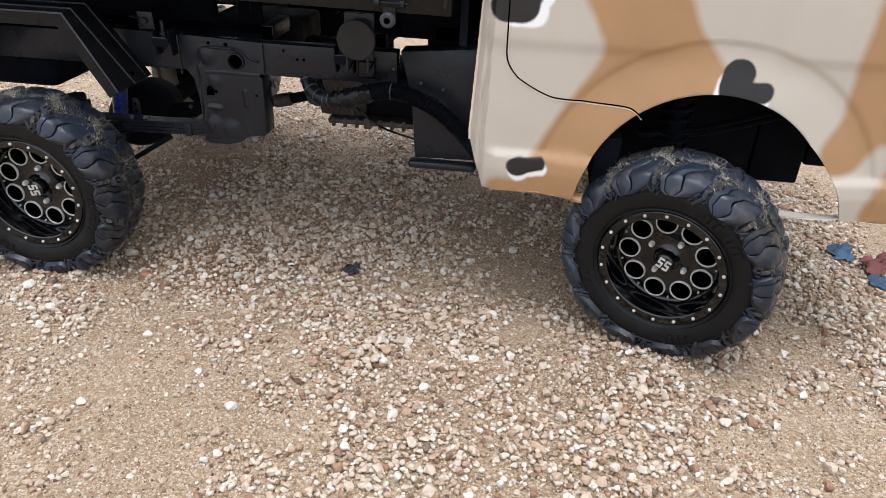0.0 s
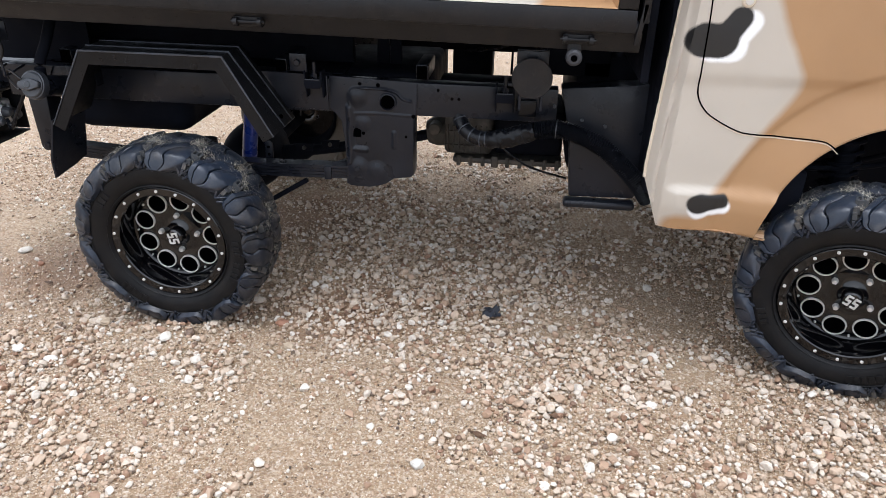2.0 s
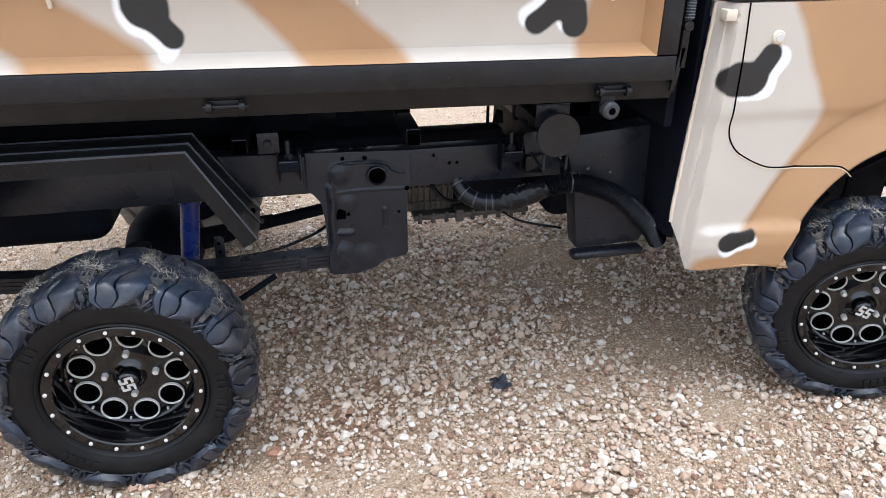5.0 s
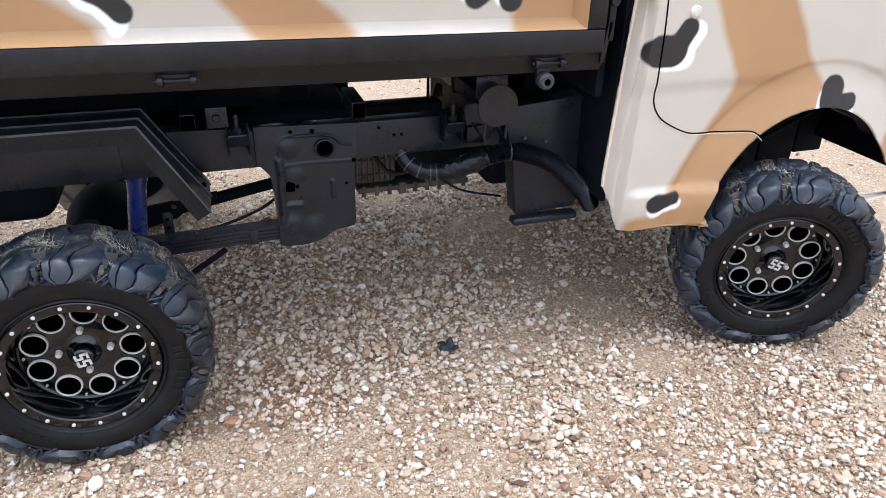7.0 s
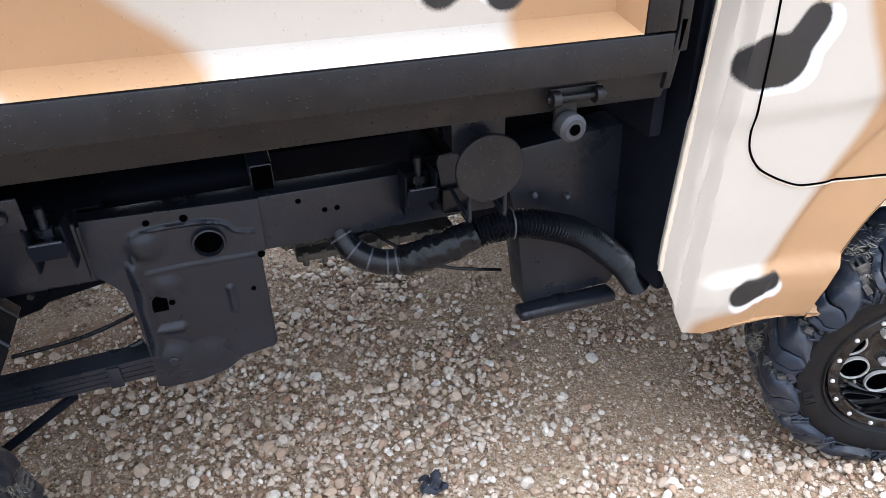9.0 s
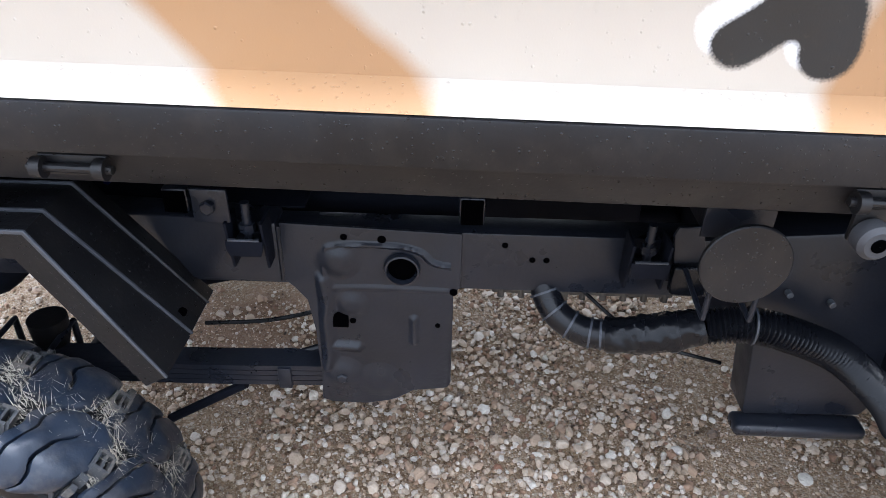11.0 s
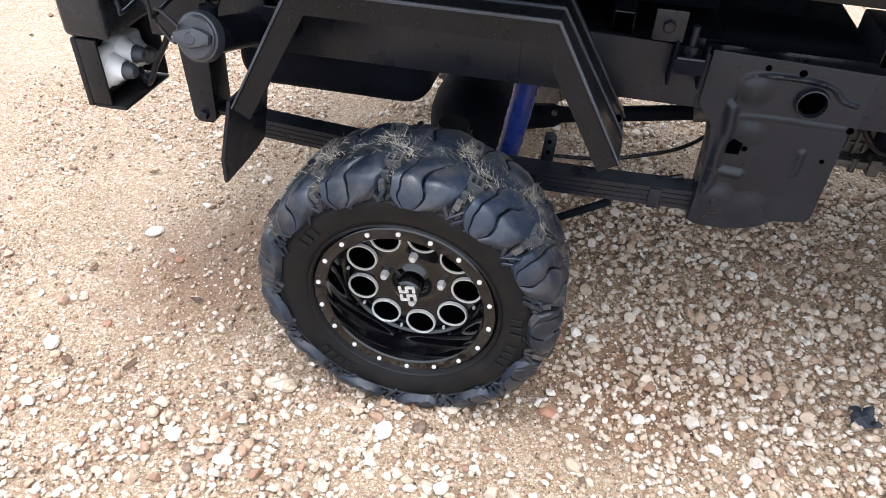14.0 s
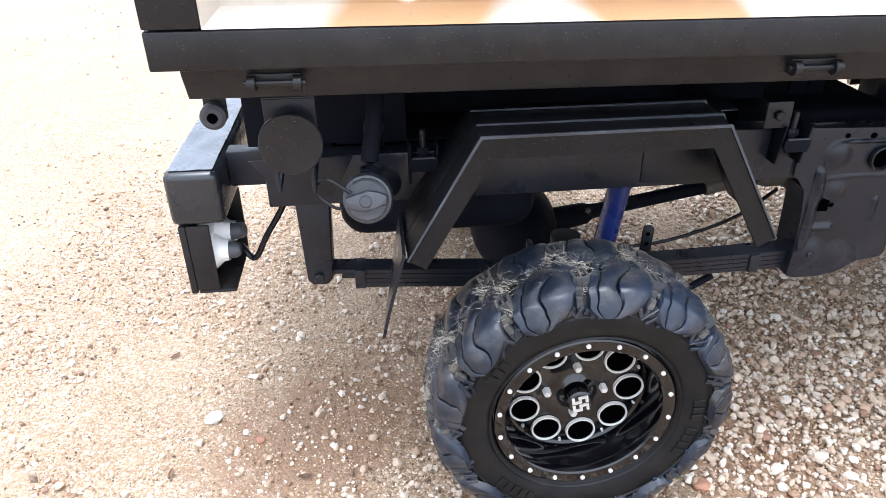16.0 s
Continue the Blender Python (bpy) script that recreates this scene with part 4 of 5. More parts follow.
part("gap_filler_plate", box(-0.590, -0.300, 0.246, 0.252, 0.742, 0.890, 0.002), M_UNDER, truck, "black plate behind the fuel filler")
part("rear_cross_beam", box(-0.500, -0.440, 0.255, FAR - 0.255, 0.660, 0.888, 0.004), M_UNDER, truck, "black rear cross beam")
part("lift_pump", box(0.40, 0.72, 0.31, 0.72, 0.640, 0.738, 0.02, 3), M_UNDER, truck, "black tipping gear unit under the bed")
part("tow_plate", box(0.343, 0.392, 0.160, 0.166, 0.762, 0.812, 0.003), M_FRAME, truck)
part("plate_nut", disc(0.366, 0.150, 0.788, 0.010, 0.010, 6, 0.002), M_FRAME, truck)

# -- rear fender --
LEG = [(-0.318, 0.612), (-0.196, 0.828), (0.209, 0.828), (0.331, 0.614)]


def offset_line(pts, d):
    out = []
    for i, p in enumerate(pts):
        a, b = pts[max(i - 1, 0)], pts[min(i + 1, len(pts) - 1)]
        n1 = Vector((-(p[1] - a[1]), p[0] - a[0])) if i else None
        n2 = Vector((-(b[1] - p[1]), b[0] - p[0])) if i < len(pts) - 1 else None
        ns = [n.normalized() for n in (n1, n2) if n is not None]
        n = sum(ns, Vector((0, 0))).normalized()
        out.append((p[0] + n.x * d / n.dot(ns[0]), p[1] + n.y * d / n.dot(ns[0])))
    return out


def strip(pts, d0, d1, y0, y1, r=0.0015):
    return prism(offset_line(pts, d1) + offset_line(pts, d0)[::-1], y0, y1, r, 1)


def fender(flip):
    m = Matrix.Identity(4) if not flip else Matrix.Translation((0, FAR, 0)) @ Matrix.Diagonal((1, -1, 1, 1))

    def put(name, bm, mat, parent, label=""):
        for v in bm.verts:
            if name.startswith(("rear", "fender_r", "fender_s", "fender_e", "fender_l")):
                down = min(1, max(0, (0.825 - v.co.z) / 0.21))
                v.co.y += 0.046 * down * min(1, max(0, v.co.y - 0.026) / 0.036)
        bmesh.ops.transform(bm, verts=bm.verts, matrix=m)
        return part(name, bm, mat, parent, label)
    body = put("rear_fender", strip(LEG, -0.004, 0.0, 0.060, 0.165), M_FENDER, truck, "black angular welded steel fender")
    put("fender_lip", strip(LEG, -0.039, -0.005, 0.023, 0.028), M_FENDER, body)
    slant = bmesh.new()
    edges = [(offset_line(LEG, -0.005), 0.023), (offset_line(LEG, 0.0), 0.060), (offset_line(LEG, -0.004), 0.060), (offset_line(LEG, -0.009), 0.027)]
    grid = [[slant.verts.new((x, y, z)) for x, z in line] for line, y in edges]
    for k in range(4):
        for i in range(3):
            slant.faces.new((grid[k][i], grid[k][i + 1], grid[(k + 1) % 4][i + 1], grid[(k + 1) % 4][i]))
    for i in (0, 3):
        slant.faces.new([g[i] for g in grid])
    put("fender_slope", slant, M_FENDER, body)
    for y in (0.061, 0.131):
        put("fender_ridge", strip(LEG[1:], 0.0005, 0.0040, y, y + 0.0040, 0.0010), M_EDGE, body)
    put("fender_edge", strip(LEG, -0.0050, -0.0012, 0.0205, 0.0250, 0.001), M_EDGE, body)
    bm = bmesh.new()
    corner = [(-0.318, 0.026, 0.622), (-0.318, 0.182, 0.622), (-0.334, 0.184, 0.520), (-0.343, 0.180, 0.466), (-0.350, 0.120, 0.452), (-0.361, 0.044, 0.440), (-0.350, 0.028, 0.500)]
    a = [bm.verts.new(c) for c in corner]
    b = [bm.verts.new((x - 0.006, y, z)) for x, y, z in corner]
    bm.faces.new(a)
    bm.faces.new(b[::-1])
    for k in range(len(a)):
        bm.faces.new((a[k], b[k], b[(k + 1) % len(a)], a[(k + 1) % len(a)]))
    put("mud_flap", bm, M_FRAME, body, "black steel mud flap cut to a point")
    put("fender_bolt", disc(0.318, 0.120, 0.640, 0.006, 0.008, 8, 0.001), M_VOID, body)
    put("fender_stay", tube([(0.10, 0.150, 0.80), (0.12, 0.22, 0.76)], 0.012, 8), M_FRAME, body)
    put("fender_stay", tube([(-0.12, 0.150, 0.80), (-0.12, 0.22, 0.74)], 0.012, 8), M_FRAME, body)


fender(False)
fender(True)


# -- rear suspension --
def leaf_spring(y):
    pts = [(-0.478, 0.486), (-0.30, 0.474), (-0.12, 0.462), (0.0, 0.457), (0.12, 0.456), (0.30, 0.457), (0.590, 0.466)]
    main = None
    for k in range(4):
        a, b = -0.482 + 0.022 * k, 0.585 - 0.010 * k
        line = [(x, z - 0.0105 * k) for x, z in ((q.x, q.z) for q in curve_points([(x, 0, z) for x, z in pts], 30)) if a <= x <= b]
        bm = strip(line, -0.0045, 0.0045, y, y + 0.044, 0.0)
        if main is None:
            main = part("leaf_spring", bm, M_FRAME, truck, "black multi-leaf spring")
        else:
            part("spring_leaf", bm, M_FRAME, main)
    for x, z in ((-0.405, 0.470), (0.42, 0.447)):
        part("spring_clip", box(x - 0.011, x + 0.011, y - 0.005, y + 0.049, z - 0.026, z + 0.016, 0.002), M_FRAME, main)
    for x in (-0.05, 0.05):
        part("u_bolt", tube([(x, y - 0.008, 0.34), (x, y - 0.008, 0.49), (x, y + 0.066, 0.49), (x, y + 0.066, 0.34)], 0.006, 8), M_FRAME, main)
    part("spring_seat", box(-0.075, 0.075, y - 0.012, y + 0.07, 0.36, 0.400, 0.006), M_FRAME, main)
    part("bump_stop", tube([(0.022, y + 0.045, 0.455), (0.022, y + 0.045, 0.480), (0.022, y + 0.045, 0.512)], [0.022, 0.030, 0.031], 22), M_RUBBER, main, "black rubber bump stop")


leaf_spring(0.215)
leaf_spring(FAR - 0.275)
part("axle_tube", tube([(0, 0.17, 0.30), (0, 0.52, 0.30)], 0.034, 16), M_UNDER, truck, "black rear axle tube")
part("axle_tube", tube([(0, 0.88, 0.30), (0, 1.23, 0.30)], 0.034, 16), M_UNDER, truck, "black rear axle tube")
bm = bmesh.new()
bmesh.ops.create_uvsphere(bm, u_segments=24, v_segments=16, radius=0.13)
bmesh.ops.scale(bm, verts=bm.verts, vec=(0.9, 1.5, 0.95))
bmesh.ops.translate(bm, verts=bm.verts, vec=(0.0, 0.70, 0.31))
part("differential", bm, M_UNDER, truck, "black differential housing")
shaft = part("drive_shaft", tube([(0.10, 0.70, 0.312), (0.20, 0.70, 0.331), (0.22, 0.70, 0.335), (0.54, 0.70, 0.392), (0.67, 0.70, 0.425)], [0.036, 0.030, 0.020, 0.019, 0.019], 16), M_UNDER, truck, "dark drive shaft")
part("slip_joint", tube([(0.530, 0.70, 0.391), (0.595, 0.70, 0.406)], 0.025, 16), M_ALU, shaft, "bare metal slip joint")
for x in (0.200, 0.300):
    part("shaft_yoke", prism([(x - 0.030, 0.30 + 0.18 * x), (x + 0.030, 0.305 + 0.18 * x), (x + 0.036, 0.335 + 0.18 * x), (x - 0.036, 0.330 + 0.18 * x)], 0.674, 0.682, 0.003), M_UNDER, shaft)
    part("yoke_bolt", disc(x, 0.664, 0.318 + 0.18 * x, 0.008, 0.012, 6, 0.001), M_ALU, shaft)
part("brake_drum", disc(0.0, 0.150, 0.292, 0.105, 0.06, 32, 0.01), M_UNDER, truck)
damper = part("shock_absorber", tube([(0.122, 0.325, 0.40), (0.152, 0.325, 0.60)], 0.024, 18), M_BLUE, truck, "blue shock absorber")
part("damper_tube", tube([(0.150, 0.325, 0.590), (0.170, 0.325, 0.74)], 0.028, 18), M_BLUE, damper)
part("damper_foot", tube([(0.112, 0.325, 0.335), (0.122, 0.325, 0.40)], 0.012, 10), M_FRAME, damper)
stay = part("spring_stay", prism([(0.196, 0.440), (0.222, 0.440), (0.224, 0.500), (0.216, 0.508), (0.200, 0.506)], 0.285, 0.291, 0.002), M_FRAME, truck, "black upright bracket on the spring")
for z in (0.464, 0.488):
    part("stay_hole", disc(0.210, 0.2835, z, 0.0045, 0.003, 12, 0.0003), M_VOID, stay)
part("brake_cable", tube(curve_points([(0.02, 0.30, 0.35), (0.20, 0.28, 0.40), (0.36, 0.26, 0.43), (0.47, 0.26, 0.47)], 24), 0.006, 8), M_HOSE, truck, "thin black brake cable")
part("brake_cable", tube(curve_points([(0.20, 0.45, 0.359), (0.32, 0.45, 0.370), (0.42, 0.44, 0.404), (0.49, 0.42, 0.450), (0.54, 0.38, 0.53)], 24), 0.0045, 8), M_HOSE, truck, "thin black brake cable")

# -- fuel tank, filler and rear hanger --
part("spring_hanger", prism([(-0.515, 0.66), (-0.450, 0.66), (-0.458, 0.474), (-0.468, 0.462), (-0.498, 0.462), (-0.508, 0.474)], 0.205, 0.275, 0.004), M_FRAME, truck,
     "black rear spring hanger")
part("hanger_bolt", disc(-0.484, 0.196, 0.480, 0.011, 0.012, 6, 0.002), M_FRAME, truck)
part("hanger_gusset", prism([(-0.585, 0.735), (-0.40, 0.735), (-0.44, 0.66), (-0.53, 0.66)], 0.196, 0.199, 0.001), M_FRAME, truck)
part("fuel_tank", box(-0.44, -0.035, 0.27, 0.66, 0.516, 0.735, 0.055, 6), M_UNDER, truck, "black rounded fuel tank")
neck = part("filler_neck", tube(curve_points([(-0.30, 0.30, 0.66), (-0.340, 0.20, 0.69), (-0.368, 0.085, 0.716)], 10), 0.030, 18), M_FRAME, truck, "black fuel filler neck")
bm = lathe([(0.0, 0.0004), (0.0, 0.030), (0.003, 0.033), (0.006, 0.0335), (0.007, 0.037), (0.024, 0.039), (0.028, 0.036)], 36)
at_cap = Matrix.Translation((-0.371, 0.050, 0.728)) @ pose(0, 0, 0, -16, 0, -6) @ Matrix.Diagonal((1.08, 1.0, 1.08, 1))
bmesh.ops.transform(bm, verts=bm.verts, matrix=at_cap)
cap = part("fuel_cap", bm, M_CAP, neck, "grey locking fuel cap")
bm = prism([(-0.033, -0.004), (-0.020, -0.011), (-0.004, -0.016), (0.012, -0.012), (0.030, -0.010), (0.033, 0.004), (0.020, 0.011), (0.004, 0.016), (-0.012, 0.012), (-0.030, 0.010)], -0.012, 0.002, 0.003)
bmesh.ops.transform(bm, verts=bm.verts, matrix=at_cap @ pose(0, 0, 0, 0, -8, 0))
part("cap_grip", bm, M_CAP, neck)
bm = lathe([(-0.014, 0.0004), (-0.014, 0.008), (-0.012, 0.010), (0.0, 0.010)], 20)
bmesh.ops.transform(bm, verts=bm.verts, matrix=at_cap)
part("cap_lock", bm, M_CAP, neck)
part("cap_cord", tube(curve_points([(-0.395, 0.050, 0.742), (-0.435, 0.06, 0.765), (-0.455, 0.08, 0.735), (-0.43, 0.07, 0.712), (-0.410, 0.055, 0.712)], 20), 0.003, 6), M_HOSE, neck)
# shaded black here as well, to hold the pipe dark
part("breather_pipe", tube(curve_points([(-0.345, 0.16, 0.885), (-0.352, 0.13, 0.83), (-0.362, 0.10, 0.78), (-0.366, 0.095, 0.735)], 14), 0.015, 14), M_UNDER, neck)


neck.location = (-0.006, 0, -0.012)


def reflector(x, y, z, r):
    plate = part("round_reflector", disc(x, y, z, r, 0.008, 48, 0.0015), M_BLACK, truck, "round reflector sprayed black")
    part("reflector_bracket", box(x - 0.042, x + 0.040, y + 0.045, y + 0.049, z + 0.010, z + 0.060, 0.001), M_FRAME, plate)
    part("bracket_edge", box(x - 0.042, x + 0.040, y + 0.043, y + 0.050, z + 0.061, z + 0.0635, 0.0006, 1), M_EDGE, plate, "pale plate edge")
    for dx in (-0.028, 0.028):
        part("bracket_rod", tube(curve_points([(x + dx, y + 0.012, z - 0.01), (x + dx, y + 0.012, z - r - 0.022), (x + dx, y + 0.020, z - r - 0.032),
                                               (x + dx, y + 0.10, z - r - 0.020)], 14), 0.0035, 8), M_FRAME, plate)


reflector(1.020, 0.036, 0.802, 0.052)
strap = part("mount_strap", prism([(0.984, 0.752), (0.990, 0.766), (1.018, 0.768), (1.025, 0.758), (1.038, 0.700), (1.030, 0.668), (0.998, 0.668), (0.994, 0.700)], 0.182, 0.188, 0.002), M_FRAME, truck, "black strap plate with a taped foot")
wrap = box(0.990, 1.040, 0.170, 0.186, 0.662, 0.712, 0.005, 3)
for v in wrap.verts:
    v.co += 0.004 * noise.noise_vector(v.co * 70)
part("tape_wrap", wrap, M_TAPE, strap, "crumpled black tape")
reflector(-0.488, 0.055, 0.815, 0.050)

# -- rear bumper and its lamp boxes --
bumper = part("rear_bumper", box(-0.733, -0.636, 0.172, FAR - 0.172, 0.624, 0.727, 0.014, 4), M_WETTOP, truck, "wet black rubber-coated rear bumper beam")
# thin wrinkled sheet added to give the bumper top its painted sky sheen
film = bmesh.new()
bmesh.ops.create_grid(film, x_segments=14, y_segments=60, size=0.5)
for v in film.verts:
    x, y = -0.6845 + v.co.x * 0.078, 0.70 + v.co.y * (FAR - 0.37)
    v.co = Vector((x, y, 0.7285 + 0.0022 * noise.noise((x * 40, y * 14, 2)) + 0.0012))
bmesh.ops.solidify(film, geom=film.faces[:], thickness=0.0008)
part("bumper_sheen", film, M_SHEEN, bumper, "grey sheet for the sky sheen on the wet bumper top")
part("bumper_arm", box(-0.636, -0.50, 0.26, 0.30, 0.66, 0.73, 0.004), M_FRAME, truck)
part("bumper_arm", box(-0.636, -0.50, FAR - 0.30, FAR - 0.26, 0.66, 0.73, 0.004), M_FRAME, truck)


def lamp_box(y0, y1):
    box_ob = part("tail_lamp_box", box(-0.725, -0.712, y0, y1, 0.478, 0.622, 0.003), M_BLACK, truck, "open black tail lamp box")
    part("box_side", box(-0.7115, -0.670, y0, y0 + 0.006, 0.485, 0.622, 0.002), M_BLACK, box_ob)
    part("box_shelf", box(-0.710, -0.640, y0, y1, 0.478, 0.484, 0.002), M_BLACK, box_ob)
    part("box_side", box(-0.710, -0.640, y1 - 0.006, y1, 0.486, 0.622, 0.002), M_BLACK, box_ob)
    for dy, dz in ((0.046, 0.0), (0.088, 0.018), (0.126, 0.0)):
        y, z = y0 + dy, 0.545 + dz
        bm = lathe([(-0.030, 0.0005), (-0.030, 0.030), (-0.022, 0.036), (0.004, 0.034), (0.018, 0.022), (0.030, 0.020)], 22)
        bmesh.ops.transform(bm, verts=bm.verts, matrix=Matrix.Translation((-0.680, y, z)) @ pose(0, 0, 0, 0, 0, -90))
        lamp = part("tail_lamp", bm, M_WHITE, box_ob, "white plastic lamp housing")
        bm = lathe([(0.026, 0.017), (0.042, 0.016), (0.050, 0.011), (0.052, 0.0005)], 16)
        bmesh.ops.transform(bm, verts=bm.verts, matrix=Matrix.Translation((-0.680, y, z)) @ pose(0, 0, 0, 0, 0, -90))
        part("bulb_holder", bm, M_GREYP, box_ob, "grey bulb holder")
    part("lamp_body", box(-0.708, -0.676, y0 + 0.010, y1 - 0.012, 0.512, 0.590, 0.010, 3), M_WHITE, box_ob, "white plastic lamp back")


lamp_box(0.176, 0.346)
lamp_box(FAR - 0.346, FAR - 0.176)
part("lamp_wire", tube(curve_points([(-0.632, 0.24, 0.545), (-0.605, 0.22, 0.525), (-0.575, 0.22, 0.575), (-0.535, 0.22, 0.64), (-0.52, 0.22, 0.70)], 24), 0.006, 8), M_HOSE, truck,
     "black lamp wire")

# -- engine bay edge: box, hose, gearbox --
bm = bmesh.new()
lower = [(1.155, 0.185, 0.425), (1.340, 0.185, 0.430), (1.340, 0.25, 0.430), (1.155, 0.25, 0.425)]
upper = [(1.140, 0.200, 0.600), (1.440, 0.200, 0.600), (1.440, 0.27, 0.600), (1.140, 0.27, 0.600)]
top2 = [(1.105, 0.210, 0.738), (1.440, 0.210, 0.768), (1.440, 0.28, 0.768), (1.105, 0.28, 0.738)]
rows = [[bm.verts.new(c) for c in q] for q in (lower, upper, top2)]
bm.faces.new(rows[0])
bm.faces.new(rows[2])
for a, b in zip(rows, rows[1:]):
    for k in range(4):
        bm.faces.new((a[k], a[(k + 1) % 4], b[(k + 1) % 4], b[k]))
bmesh.ops.bevel(bm, geom=bm.edges[:], offset=0.006, segments=2, profile=0.5, affect='EDGES')
guard = part("side_guard", bm, M_FRAME, truck, "black sheet metal guard box behind the cab")
part("guard_foot", box(1.138, 1.345, 0.158, 0.200, 0.400, 0.424, 0.0105, 4), M_FRAME, guard)
for x, z in ((1.17, 0.655), (1.235, 0.640), (1.09, 0.69)):
    part("guard_screw", disc(x, 0.190, z, 0.005, 0.012, 10, 0.001), M_GREYP, guard)
def even(points, n):
    """The same line with n points at even steps."""
    run = [0.0]
    for a, b in zip(points, points[1:]):
        run.append(run[-1] + (b - a).length)
    out, i = [], 0
    for k in range(n):
        d = run[-1] * k / (n - 1)
        while i < len(run) - 2 and run[i + 1] < d:
            i += 1
        out.append(points[i].lerp(points[i + 1], min(1, (d - run[i]) / max(1e-9, run[i + 1] - run[i]))))
    return out


path = even(curve_points([(1.040, 0.140, 0.634), (1.098, 0.132, 0.645), (1.160, 0.128, 0.631), (1.225, 0.128, 0.602), (1.282, 0.130, 0.556), (1.334, 0.134, 0.503), (1.376, 0.145, 0.446)], 200), 129)
hose = part("intake_hose", tube(path, 0.0212, 22, 64, 0.0048), M_HOSE, truck, "black corrugated intake hose")
part("hose_tie", tube([path[18], path[18].lerp(path[19], 0.9)], 0.0272, 22), M_EDGE, hose, "pale cable tie")
smooth = even(curve_points([(0.815, 0.235, 0.672), (0.822, 0.215, 0.640), (0.843, 0.190, 0.609), (0.885, 0.170, 0.593), (0.940, 0.158, 0.599), (0.990, 0.148, 0.614), (1.040, 0.140, 0.634)], 160), 40)
part("hose_pipe", tube(smooth, [0.0200 + 0.003 * min(1, i / 30) for i in range(40)], 20), M_HOSE, hose, "ribbed black rubber elbow pipe")
for k in (6, 10, 14, 18, 20):
    part("hose_band", tube([smooth[k], smooth[k].lerp(smooth[k + 1], 0.42)], 0.0232, 20), M_EDGE, hose, "pale moulded band")
wound = smooth[21:]
tape = tube(even(wound, 46), [0.0235 + 0.0042 * math.sin(math.pi * i / 45) ** 0.6 for i in range(46)], 32)
for v in tape.verts:
    v.co += 0.0034 * noise.noise_vector(v.co * 48) + 0.0022 * noise.noise_vector(v.co * 120)
part("pipe_joint", tape, M_TAPE, hose, "pipe joint wound in crinkled black tape")
for k in (28, 34):
    part("hose_clamp", tube([smooth[k], smooth[k].lerp(smooth[k + 1], 0.6)], 0.0282, 20), M_HOSE, hose)
gear = part("gearbox", box(0.735, 0.905, 0.462, 0.70, 0.436, 0.590, 0.022, 3), M_ALU, truck, "dusty cast aluminium gearbox")
part("tail_housing", tube([(0.665, 0.575, 0.478), (0.690, 0.575, 0.482), (0.740, 0.575, 0.492)], [0.040, 0.052, 0.060], 24), M_ALU, gear)
for k in range(8):
    part("gearbox_rib", box(0.748 + 0.019 * k, 0.753 + 0.019 * k, 0.450, 0.464, 0.448 + 0.004 * (k % 3), 0.545, 0.0015, 1), M_ALU, gear)
for z in (0.470, 0.520):
    part("gearbox_rib", box(0.742, 0.900, 0.454, 0.463, z, z + 0.006, 0.0015, 1), M_ALU, gear)
pan = part("gearbox_pan", box(0.770, 1.150, 0.445, 0.760, 0.414, 0.434, 0.006, 2), M_ALU, gear, "ribbed aluminium sump flange")
for k in range(9):
    part("pan_bolt", tube([(0.790 + 0.043 * k, 0.450, 0.405), (0.790 + 0.043 * k, 0.450, 0.440)], 0.0075, 8), M_ALU, pan)
part("pan_lug", box(0.905, 0.930, 0.436, 0.470, 0.404, 0.446, 0.004), M_ALU, pan)
part("clutch_housing", box(0.910, 1.148, 0.480, 0.760, 0.438, 0.600, 0.02, 3), M_UNDER, gear, "dark clutch housing")
part("selector_cover", disc(0.700, 0.470, 0.520, 0.022, 0.05, 20, 0.004), M_ALU, gear)
gear.location = (0.0, 0.125, -0.045)
part("engine_block", box(1.15, 1.75, 0.40, 1.05, 0.42, 0.80, 0.03, 2), M_UNDER, truck, "dark engine block under the cab")
part("loose_cable", tube(curve_points([(0.90, 0.36, 0.545), (0.968, 0.31, 0.506), (1.034, 0.30, 0.468), (1.15, 0.29, 0.440)], 22), 0.0035, 8), M_HOSE, truck, "loose black cable")
part("wiring_loom", tube(curve_points([(0.82, 0.42, 0.79), (0.90, 0.40, 0.80), (0.99, 0.38, 0.83), (1.06, 0.36, 0.81)], 22), 0.006, 8), M_HOSE, truck, "black wiring loom")
part("wiring_loom", tube(curve_points([(0.80, 0.60, 0.835), (0.86, 0.58, 0.868), (0.95, 0.56, 0.872), (1.00, 0.55, 0.835)], 24), 0.007, 8), M_UNDER, truck, "black wiring loom")
for x, w, z in ((0.560, 0.022, 0.855), (0.600, 0.020, 0.840), (0.960, 0.004, 0.850), (0.990, 0.016, 0.755)):
    part("pump_bracket", prism([(x - w, 0.72), (x + w, 0.72), (x + 0.6 * w, z - 0.02), (x + 0.8 * w, z), (x - 0.3 * w, z + 0.006), (x - 0.8 * w, z - 0.015)], 0.42, 0.43, 0.002), M_UNDER, truck, "black tipping gear bracket")
part("tipping_base", box(0.735, 1.02, 0.470, 0.540, 0.600, 0.690, 0.006), M_UNDER, truck, "black tipping gear base")
part("brake_rod", tube([(0.200, 0.235, 0.315), (0.345, 0.235, 0.405)], 0.008, 10), M_UNDER, truck, "thin black rod under the spring")
part("gearbox_hose", tube(curve_points([(0.78, 0.44, 0.60), (0.81, 0.42, 0.53), (0.86, 0.43, 0.49), (0.93, 0.44, 0.50)], 18), 0.007, 8), M_HOSE, truck, "thin black gearbox hose")

